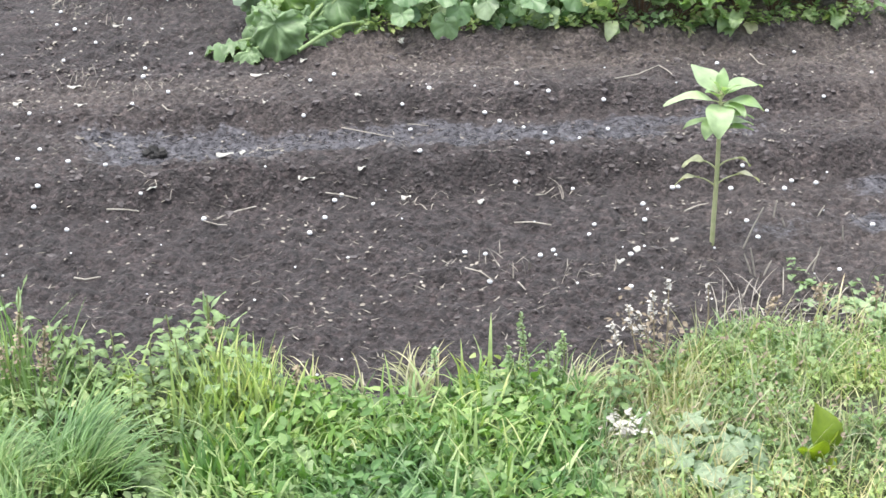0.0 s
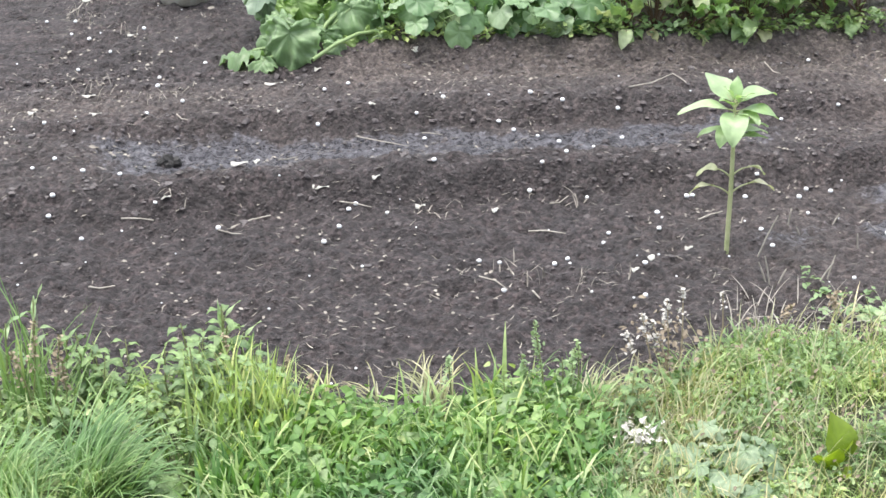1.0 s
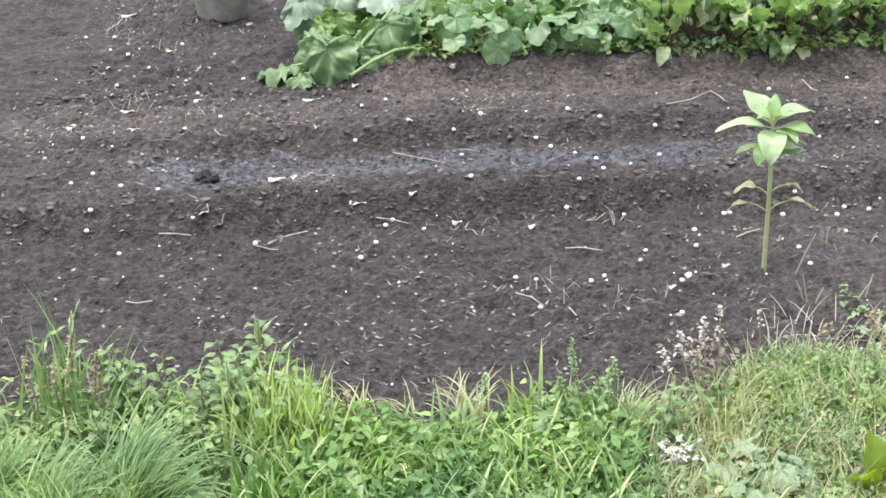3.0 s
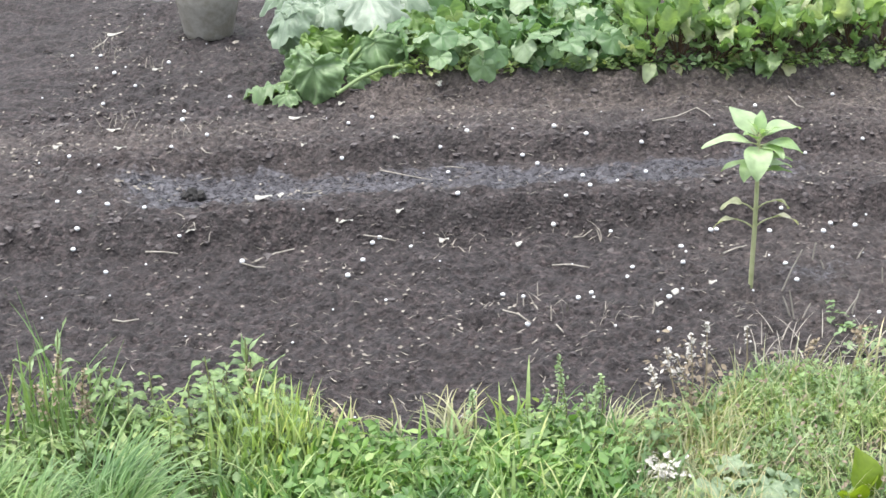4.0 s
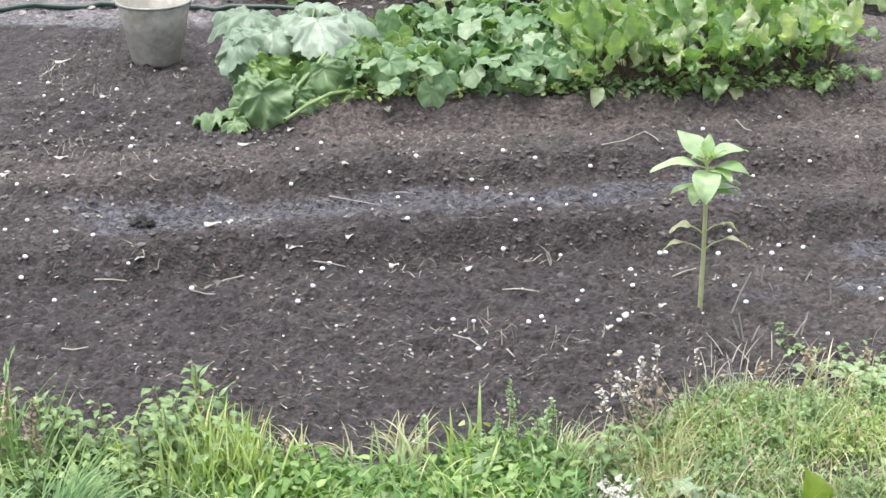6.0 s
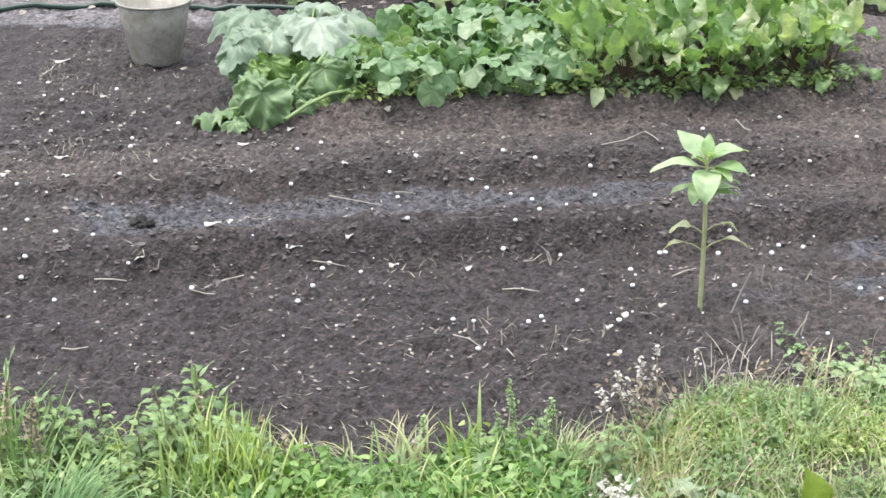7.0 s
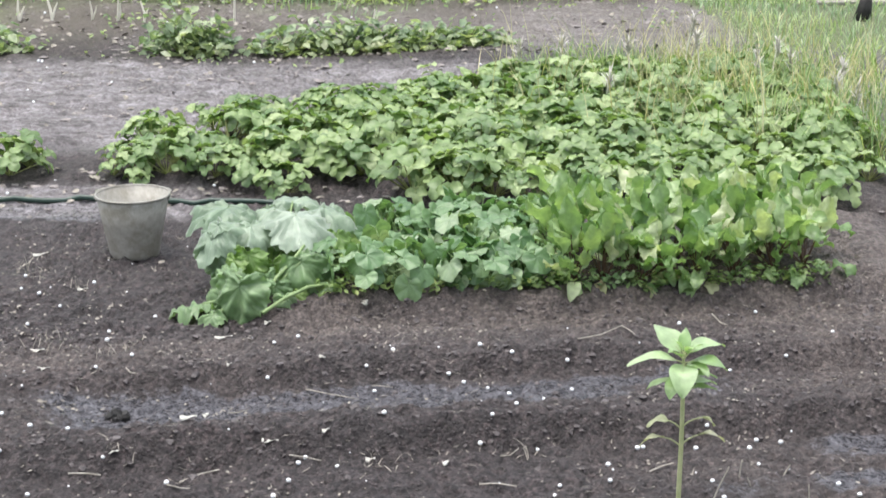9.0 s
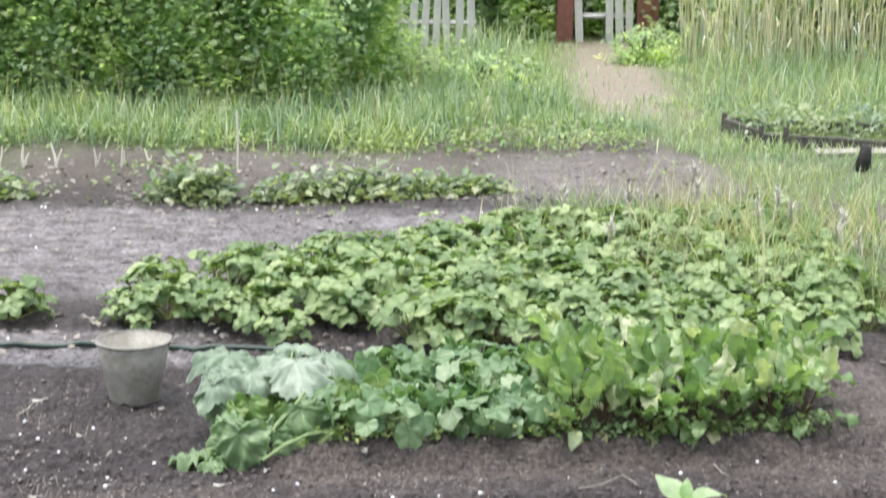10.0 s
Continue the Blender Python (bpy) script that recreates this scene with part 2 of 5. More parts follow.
# ---- mesh helpers ----
def smooth_noise(x, y, size, seed):
    """Value noise in -1..1 over arrays x and y, with cells of that size."""
    table = np.random.RandomState(seed).rand(128, 128)
    u, v = np.asarray(x) / size + 37.3, np.asarray(y) / size + 11.7
    i, j = np.floor(u).astype(int), np.floor(v).astype(int)
    fu, fv = u - i, v - j
    fu, fv = fu * fu * (3 - 2 * fu), fv * fv * (3 - 2 * fv)
    i, j, i1, j1 = i % 128, j % 128, (i + 1) % 128, (j + 1) % 128
    top = table[i, j] * (1 - fu) + table[i1, j] * fu
    low = table[i, j1] * (1 - fu) + table[i1, j1] * fu
    return 2 * (top * (1 - fv) + low * fv) - 1


def ease(a, b, v):
    s = np.clip((v - a) / (b - a), 0, 1)
    return s * s * (3 - 2 * s)


def window(a, b, v, soft):
    return ease(a - soft, a + soft, v) * (1 - ease(b - soft, b + soft, v))


def quads_mesh(name, verts, faces, mats, smooth=True, slots=None):
    """A mesh from arrays of places and of four-cornered faces."""
    verts, faces = np.asarray(verts, float).reshape(-1, 3), np.asarray(faces, int)
    me = bpy.data.meshes.new(name)
    me.vertices.add(len(verts))
    me.vertices.foreach_set("co", verts.ravel())
    me.loops.add(faces.size)
    me.loops.foreach_set("vertex_index", faces.ravel())
    me.polygons.add(len(faces))
    me.polygons.foreach_set("loop_start", np.arange(len(faces)) * faces.shape[1])
    me.polygons.foreach_set("use_smooth", np.full(len(faces), smooth))
    for m in mats:
        me.materials.append(m)
    if slots is not None:
        me.polygons.foreach_set("material_index", np.asarray(slots, int))
    me.update(calc_edges=True)
    me.validate()
    return me


def part(name, data, parent, label=""):
    """Link a mesh as one part under its thing."""
    ob = new(name, data)
    ob.parent = parent
    if label:
        ob["label"] = label
    return ob


def bm_mesh(name, bm, mat, smooth=True):
    me = bpy.data.meshes.new(name)
    bm.normal_update()
    bm.to_mesh(me)
    bm.free()
    me.materials.append(mat)
    me.polygons.foreach_set("use_smooth", np.full(len(me.polygons), smooth))
    return me


def tube(path, radii, sides=6):
    """Places and faces of a tapering tube along a path."""
    path, verts, faces = [Vector(p) for p in path], [], []
    for k, p in enumerate(path):
        ahead = (path[min(k + 1, len(path) - 1)] - path[max(k - 1, 0)]).normalized()
        side = ahead.cross(Vector((0.31, 0.95, 0.12))).normalized()
        up = side.cross(ahead)
        for s in range(sides):
            a = 2 * math.pi * s / sides
            verts.append(p + radii[k] * (math.cos(a) * side + math.sin(a) * up))
    for k in range(len(path) - 1):
        for s in range(sides):
            t = (s + 1) % sides
            faces.append((k * sides + s, k * sides + t, (k + 1) * sides + t, (k + 1) * sides + s))
    return [tuple(v) for v in verts], faces


def tube_mesh(name, path, radii, mat, sides=6):
    v, f = tube(path, radii, sides)
    return quads_mesh(name, v, f, [mat])


OVATE = lambda s: math.sin(math.pi * min(1, s) ** 0.72) ** 0.85
LANCE = lambda s: math.sin(math.pi * min(1, s) ** 0.85) ** 0.9
ROUND = lambda s: math.sqrt(max(0, 1 - (2 * s - 1) ** 2)) ** 0.9
OBLONG = lambda s: math.sin(math.pi * min(1, max(s, 0.0)) ** 0.8) ** 0.55
SPOON = lambda s: 0.12 + 0.9 * math.sin(math.pi * min(1, s) ** 1.25) ** 0.8 if s < 0.98 else 0.08


def strip_leaf(length, width, shape, start, end, petiole=0.0, thick=0.002, fold=0.2, ruffle=0.0, seg=8, cols=4, seed=0, turn=0.0, origin=(0, 0, 0), teeth=0.0):
    """A leaf that leaves the origin along +x at the elevation start (degrees), bends to end at its tip and stands on a stalk."""
    rng = random.Random(seed)
    verts, faces, slots, path = [], [], [], []
    n_pet = 4 if petiole > 0 else 0
    total = petiole + length
    steps = [petiole * i / n_pet for i in range(n_pet)] + [petiole + length * i / seg for i in range(seg + 1)]
    x = z = last = 0.0
    for s in steps:
        q = s / total
        a = radians(start + (end - start) * q ** 1.4)
        x, z, last = x + (s - last) * math.cos(a), z + (s - last) * math.sin(a), s
        path.append((x, z, a))
    ph = rng.uniform(0, 6)
    if petiole > 0:
        v, f = tube([(p[0], 0, p[1]) for p in path[: n_pet + 3]], [thick * (1 - 0.1 * i) for i in range(n_pet + 3)], 5)
        verts += v
        faces += f
        slots += [1] * len(f)
    base = len(verts)
    for i in range(seg + 1):
        px, pz, a = path[n_pet + i]
        s = i / seg
        half = max(0.5 * width * shape(s), 0.0006)
        if teeth and 0 < i < seg:
            half *= 1 + teeth * (0.5 if i % 2 else -0.5)
        for j in range(cols + 1):
            u = 2 * j / cols - 1
            lift = fold * abs(u) * half + ruffle * abs(u) ** 1.5 * math.sin(ph + 9 * s + 2.0 * u) + 0.25 * ruffle * rng.uniform(-1, 1)
            verts.append((px - math.sin(a) * lift, u * half, pz + math.cos(a) * lift))
    for i in range(seg):
        for j in range(cols):
            k = base + i * (cols + 1) + j
            faces.append((k, k + cols + 1, k + cols + 2, k + 1))
            slots.append(0)
    m = Matrix.Translation(origin) @ Matrix.Rotation(turn, 4, "Z")
    return [tuple(m @ Vector(v)) for v in verts], faces, slots


def palm_leaf(radius, petiole, rise, tilt, seed, lobes=5, depth=0.22, thick=0.005, droop=0.35, rings=5, spokes=40, wrinkle=0.012, jag=1.0):
    """A broad lobed leaf, notched where the stalk meets it, on an arching stalk."""
    rng = random.Random(seed)
    path, x, z = [], 0.0, 0.0
    for i in range(7):
        a = radians(rise - 28 * i / 6)
        path.append((x, 0, z))
        x, z = x + petiole / 6 * math.cos(a), z + petiole / 6 * math.sin(a)
    verts, faces = tube(path, [thick * (1.15 - 0.06 * i) for i in range(7)], 6)
    slots, base = [1] * len(faces), len(verts)
    hub = Vector(path[-1])
    turn = Matrix.Rotation(radians(tilt), 3, "Y")
    ph = [rng.uniform(0, 6) for _ in range(4)]
    for r in range(rings + 1):
        for s in range(spokes + 1):
            th = -math.pi + 2 * math.pi * s / spokes
            edge = 1 - depth * (0.5 - 0.5 * math.cos(lobes * th)) ** 1.5 + jag * (0.065 * math.sin(19 * th + ph[0]) + 0.05 * math.sin(29 * th + ph[3])) + 0.07 * math.sin(2.0 * th + ph[1])
            edge *= 0.30 + 0.70 * min(1, (math.pi - abs(th)) / 0.5) if abs(th) > math.pi - 0.5 else 1
            d = radius * edge * (r / rings)
            q = r / rings
            zz = radius * (-droop * q * q + 0.10 * q) + wrinkle * q * (math.sin(5 * th + ph[1] + 3 * q) + 0.6 * math.sin(11 * th + ph[2]) * q)
            zz += 0.08 * radius * q * abs(math.sin(2.5 * th))
            v = turn @ Vector((d * math.cos(th) + 0.25 * radius * q, d * math.sin(th), zz)) + hub
            verts.append(tuple(v))
    for r in range(rings):
        for s in range(spokes):
            k = base + r * (spokes + 1) + s
            faces.append((k, k + spokes + 1, k + spokes + 2, k + 1))
            slots.append(0)
    return verts, faces, slots


def joined(*lots):
    verts, faces, slots = [], [], []
    for v, f, s in lots:
        k = len(verts)
        verts += v
        faces += [tuple(i + k for i in q) for q in f]
        slots += s
    return verts, faces, slots


def leaf_mesh(name, lot, blade, stalk):
    return quads_mesh(name, lot[0], lot[1], [blade, stalk], True, lot[2])


def split_leaf(name, lot, blade, stalk):
    """The blade and the stalk of a leaf as two meshes."""
    out = []
    for slot, mat, word in ((0, blade, name), (1, stalk, "stalk")):
        faces = [f for f, s in zip(lot[1], lot[2]) if s == slot]
        used = sorted({i for f in faces for i in f})
        where = {i: k for k, i in enumerate(used)}
        out.append(quads_mesh(word, [lot[0][i] for i in used], [tuple(where[i] for i in f) for f in faces], [mat]))
    return tuple(out)


def thing(name, x, y, z, label, category, group="", turn=0.0, size=1.0):
    ob = new(name)
    ob.empty_display_size = 0.05
    ob.matrix_basis = pose(x, y, z, 0, 0, turn) @ Matrix.Scale(size, 4)
    return tagged(ob, label, category, group)


def blades(roots, length, width, rng, bend=(0.3, 1.1), lean=0.35, levels=5, heading=None, spread=math.pi):
    """Arching grass blades: one strip for each root."""
    n = len(roots)
    az = rng.uniform(-math.pi, math.pi, n) if heading is None else heading + rng.uniform(-spread, spread, n)
    L = length * rng.uniform(0.55, 1.15, n)
    W = width * rng.uniform(0.6, 1.2, n)
    tilt, curl = rng.uniform(0, lean, n), rng.uniform(*bend, n)
    side = np.stack([-np.sin(az), np.cos(az), np.zeros(n)], 1)
    p = np.array(roots, float)
    rows = []
    for k in range(levels):
        q = k / (levels - 1)
        w = (W * (1 - q) ** 0.7 * (0.6 + 0.4 * min(1, q * 5)) + 0.0004)[:, None] * 0.5
        twist = side
        rows += [p - twist * w, p + twist * w]
        a = tilt + curl * q ** 1.3
        p = p + (L / (levels - 1))[:, None] * np.stack([np.sin(a) * np.cos(az), np.sin(a) * np.sin(az), np.cos(a)], 1)
    verts = np.stack(rows, 1).reshape(-1, 3)
    per = 2 * levels
    one = np.array([(2 * k, 2 * k + 1, 2 * k + 3, 2 * k + 2) for k in range(levels - 1)])
    return verts, (np.arange(n)[:, None, None] * per + one).reshape(-1, 4)


def leaflets(centres, size, rng, slope=1.2, up=0.5):
    """Small folded leaves scattered at the given places, each a pair of four-cornered halves."""
    n = len(centres)
    az, s = rng.uniform(-math.pi, math.pi, n), size * rng.uniform(0.6, 1.3, n)
    el = rng.uniform(up - slope, up + slope * 0.4, n)
    ahead = np.stack([np.cos(az) * np.cos(el), np.sin(az) * np.cos(el), np.sin(el)], 1)
    side = np.stack([-np.sin(az), np.cos(az), np.zeros(n)], 1)
    roll = rng.uniform(-0.6, 0.6, n)[:, None]
    over = np.cross(ahead, side)
    side, over = side * np.cos(roll) + over * np.sin(roll), over * np.cos(roll) - side * np.sin(roll)
    s = s[:, None]
    c = np.array(centres, float)
    pts = [c - 0.5 * s * ahead, c - 0.12 * s * ahead + 0.30 * s * side + 0.08 * s * over, c + 0.22 * s * ahead + 0.24 * s * side + 0.06 * s * over,
           c + 0.52 * s * ahead - 0.07 * s * over, c + 0.22 * s * ahead - 0.24 * s * side + 0.06 * s * over, c - 0.12 * s * ahead - 0.30 * s * side + 0.08 * s * over]
    verts = np.stack(pts, 1).reshape(-1, 3)
    one = np.array([(0, 1, 2, 3), (0, 3, 4, 5)])
    return verts, (np.arange(n)[:, None, None] * 6 + one).reshape(-1, 4)


def merged(*lots):
    verts, faces, k = [], [], 0
    for v, f in lots:
        verts.append(v)
        faces.append(f + k)
        k += len(v)
    return np.concatenate(verts), np.concatenate(faces)


# ---- the ground: one sheet with beds, ridges and furrows ----
def row_line(x, y):
    return y - 0.14 * x


def weed_edge(x):
    """Where the foreground weeds give way to bare soil."""
    return 4.60 + 0.36 * ease(0.42, 0.80, x) - 0.20 * window(-0.46, -0.02, x, 0.07) + 0.05 * smooth_noise(x, x * 0 + 3.0, 0.22, 5)


def berry_bed(x, y):
    """1 inside the strawberry bed, 0 outside."""
    back = 9.75 + 0.72 * (x + 1.45)
    back = np.where(x > 0.25, 10.97 + 0.35 * (x - 0.25), back)
    return window(-1.42, 2.1, x, 0.13) * ease(9.08, 9.22, y + 0.48 * ease(-0.35, 0.15, x)) * (1 - ease(back - 0.1, back + 0.1, y)) * (1 - ease(11.35, 11.6, y))


def far_turf(x, y):
    """1 where grass covers the ground beyond the plot."""
    near = np.where(x < -0.6, 14.35, 14.35 + 0.5 * ease(-0.6, 1.0, x)) - 2.2 * ease(1.7, 2.3, x) - 0.9 * ease(2.4, 3.2, x)
    g = ease(near - 0.5, near + 0.45, y + 0.45 * smooth_noise(x, y, 0.8, 61) + 0.2 * smooth_noise(x, y, 0.25, 62))
    mid = 1.74 + 0.03 * (y - 17)
    lane = window(mid - 0.42, mid + 0.42, x, 0.25) * window(16.0, 21.5, y, 0.6)
    return g * (1 - 0.95 * lane)


def height(x, y):
    x, y = np.asarray(x, float), np.asarray(y, float)
    v = row_line(x, y) + 0.03 * smooth_noise(x, y, 0.45, 1) + 0.012 * smooth_noise(x, y, 0.12, 2)
    left = ease(-1.5, -0.9, x)
    z = -0.04 + (0.090 * ease(5.85, 5.98, v) - 0.035 * ease(6.2, 7.2, v)) * (0.55 + 0.45 * left) + 0.02 * (1 - left) * ease(5.8, 6.6, v)
    z += left * (-0.080 * ease(6.05, 6.15, v) + 0.085 * ease(6.48, 6.61, v) - 0.02 * ease(6.7, 7.0, v))
    bed = window(-0.62, 2.0, x, 0.14) * window(7.16, 8.20, v, 0.10)
    z += 0.075 * bed
    z += 0.05 * berry_bed(x, y)
    z -= 0.03 * np.exp(-((x + 0.983) ** 2 + (y - 6.25) ** 2) / 0.033 ** 2)
    tilled = 1 - ease(11.8, 12.6, y) * 0.4
    near = ease(4.2, 4.7, y)
    rough = 0.012 * smooth_noise(x, y, 0.09, 3) + 0.011 * smooth_noise(x, y, 0.042, 4) + 0.010 * smooth_noise(x * 1.2, y, 0.021, 6) + 0.007 * np.abs(smooth_noise(x, y * 1.1, 0.033, 18))
    soft = 1 - 0.35 * wetness(x, y)
    z += rough * tilled * near * soft + 0.02 * smooth_noise(x, y, 0.8, 7)
    return z


def wetness(x, y):
    v = row_line(x, y) + 0.06 * smooth_noise(x, y, 0.33, 15) + 0.035 * smooth_noise(x, y, 0.10, 16) + 0.02 * smooth_noise(x, y, 0.04, 17)
    blot = 0.5 + 0.8 * smooth_noise(x, y, 0.3, 8) + 0.5 * smooth_noise(x, y, 0.1, 9)
    w = window(6.14, 6.48, v, 0.06) * window(-1.25, 1.1, x, 0.2) * (0.25 + 0.16 * ease(-0.2, 0.2, x) + 0.9 * blot)
    w += 1.1 * np.exp(-((x + 0.92) / 0.28) ** 2 - ((y - 6.27) / 0.13) ** 2)
    w += (window(5.42, 5.56, v, 0.05) + window(5.68, 5.82, v, 0.05)) * ease(0.70, 1.15, x) * (0.05 + 0.95 * blot)
    w += window(8.50, 8.80, y, 0.06) * (1 - ease(-1.35, -1.1, x)) * 0.9
    return np.clip(w, 0, 1)


def clayness(x, y):
    c = window(9.75, 12.05, y, 0.2) * (1 - berry_bed(x, y)) * (1 - ease(0.2, 0.6, x)) * (0.85 + 0.25 * smooth_noise(x, y, 0.35, 10))
    c += window(8.56, 9.12, y, 0.06) * (1 - ease(-1.1, -0.85, x)) * 0.8
    c += (0.16 + 0.2 * smooth_noise(x, y, 0.5, 12)) * ease(12.2, 13.0, y) * (1 - ease(14.4, 15.2, y)) + 0.7 * ease(14.6, 15.6, y)
    c += 0.35 * window(11.2, 14.0, y, 0.3) * ease(0.3, 0.8, x)
    c += 0.8 * window(9.9, 11.4, y, 0.15) * ease(2.25, 2.4, x)
    return np.clip(c, 0, 1)


def steps(*runs):
    """Grid lines: runs of (start, end, spacing)."""
    out = []
    for a, b, d in runs:
        out.append(np.arange(a, b, d))
    return np.concatenate(out)


def ground():
    xs = steps((-400, -40, 60), (-40, -8, 4), (-8, -3, 0.25), (-3, -1.55, 0.05), (-1.55, 1.75, 0.0095), (1.75, 3.6, 0.05), (3.6, 8, 0.25), (8, 40, 4), (40, 401, 60))
    ys = steps((-60, 0, 10), (0, 3.6, 0.3), (3.6, 4.4, 0.03), (4.4, 7.4, 0.0095), (7.4, 9.2, 0.022), (9.2, 12.6, 0.04), (12.6, 22, 0.08), (22, 40, 1.5), (40, 601, 70))
    X, Y = np.meshgrid(xs, ys)
    Z = height(X, Y)
    nx, ny = len(xs), len(ys)
    k = (np.arange(ny - 1)[:, None] * nx + np.arange(nx - 1)).ravel()
    me = quads_mesh("ground", np.stack([X.ravel(), Y.ravel(), Z.ravel()], 1), np.stack([k, k + 1, k + nx + 1, k + nx], 1), [SOIL])
    near_turf = 1 - ease(-0.08, 0.06, Y - weed_edge(X))
    bare = np.exp(-((X - 0.99) / 0.10) ** 2 - ((Y - 4.48) / 0.07) ** 2)
    outside = np.clip(ease(2.6, 3.4, np.abs(X - 0.1)) * (Y < 14), 0, 1)
    V = row_line(X, Y)
    shoulder = window(6.93, 8.2, V, 0.06) * window(-0.55, 1.9, X, 0.1) + 0.35 * window(6.66, 6.93, V, 0.05) + 0.45 * window(4.9, 5.9, V, 0.2) * ease(0.3, 1.0, X) + 0.55 * window(6.0, 8.6, V, 0.2) * ease(1.0, 1.5, X) + 0.25 * window(6.05, 7.0, V, 0.1)
    shoulder = np.clip(shoulder * (0.75 + 0.5 * smooth_noise(X, Y, 0.15, 14)), 0, 1)
    for name, values in (("sand", np.clip(0.9 * ease(14.6, 15.8, Y) + 0.22 * ease(12.3, 13.2, Y), 0, 1)), ("dry", shoulder), ("wet", wetness(X, Y)), ("clay", clayness(X, Y)), ("turf", np.maximum.reduce([0.75 * near_turf * (1 - bare), 0.8 * far_turf(X, Y), 0.75 * outside]))):
        me.attributes.new(name, "FLOAT", "POINT").data.foreach_set("value", values.ravel().astype(np.float32))
    tagged(new("ground", me), "dark wet garden soil with ridges and muddy furrows", "ground", kind="structure")


def gz(x, y):
    return float(height(np.array([x]), np.array([y]))[0])


ground()

RNG = np.random.RandomState(11)


def scatter(n, x0, x1, y0, y1, keep=None):
    """Random places on the ground, thinned by keep(x, y) in 0..1."""
    x, y = RNG.uniform(x0, x1, n), RNG.uniform(y0, y1, n)
    if keep is not None:
        k = RNG.rand(n) < keep(x, y)
        x, y = x[k], y[k]
    return np.stack([x, y, height(x, y)], 1)


# ---- the sunflower seedling ----
def sunflower():
    x0, y0 = 0.757, 5.50
    t = thing("sunflower_seedling", x0, y0, gz(x0, y0) - 0.01, "young green sunflower plant standing alone in bare soil", "plant")
    stem = [(0, 0, 0), (0.001, 0, 0.10), (0.003, 0.002, 0.20), (0.003, 0.003, 0.30), (0.002, 0.004, 0.40), (0.001, 0.005, 0.46)]
    part("stem", tube_mesh("stem", stem, [0.0075, 0.0072, 0.007, 0.0065, 0.006, 0.0045], SUNSTEM, 8), t)

    def put(z, az, length, width, start, end, seed, mat=SUNLEAF, petiole=0.02, fold=0.25, ruffle=0.003, name="leaf", label="", shape=OVATE, thick=0.003):
        lot = strip_leaf(length, width, shape, start, end, petiole, thick, fold, ruffle, 10, 6, seed)
        blade, stalk = split_leaf(name, lot, mat, SUNSTEM)
        ob = part(name, blade, t, label)
        part("stalk", stalk, ob)
        ob.matrix_basis = pose(0.002, 0.004, z, 0, 0, az)
    put(0.450, 190, 0.155, 0.066, 22, -26, 1, fold=0.25)
    put(0.462, 126, 0.130, 0.086, 42, 10, 2, fold=0.12)
    put(0.465, 22, 0.125, 0.078, 38, -30, 3, fold=0.2)
    put(0.448, -22, 0.115, 0.074, 25, -35, 4, fold=0.15)
    put(0.445, 262, 0.125, 0.082, 10, -82, 5, fold=0.3)
    put(0.470, 200, 0.050, 0.030, 70, 40, 21)
    put(0.470, 300, 0.055, 0.034, 60, 10, 22)
    put(0.420, 30, 0.075, 0.045, 30, -25, 23)
    put(0.455, 225, 0.070, 0.040, 50, 5, 6)
    put(0.460, 330, 0.060, 0.036, 62, 20, 7)
    put(0.465, 80, 0.070, 0.038, 75, 40, 8)
    put(0.385, 192, 0.095, 0.040, 22, -35, 9, fold=0.4)
    put(0.400, 238, 0.090, 0.056, 20, -75, 10)
    put(0.440, 310, 0.085, 0.050, 30, -45, 24)
    put(0.365, 352, 0.080, 0.036, 20, -15, 25, fold=0.4)
    put(0.395, 345, 0.085, 0.042, 38, -25, 11)
    put(0.375, 5, 0.085, 0.045, 30, -30, 12)
    wilt = "pale withered lower leaf"
    put(0.245, 176, 0.070, 0.050, 52, -60, 13, SUNWILT, 0.048, 0.15, 0.004, label=wilt, thick=0.003)
    put(0.250, 6, 0.062, 0.020, 52, -62, 14, SUNWILT, 0.055, 0.5, 0.004, label=wilt, thick=0.003)
    put(0.192, 186, 0.080, 0.020, 48, -52, 15, SUNWILT, 0.060, 0.5, 0.004, label=wilt, thick=0.003)
    put(0.196, -4, 0.085, 0.020, 50, -48, 16, SUNWILT, 0.060, 0.5, 0.004, label=wilt, thick=0.003)


sunflower()


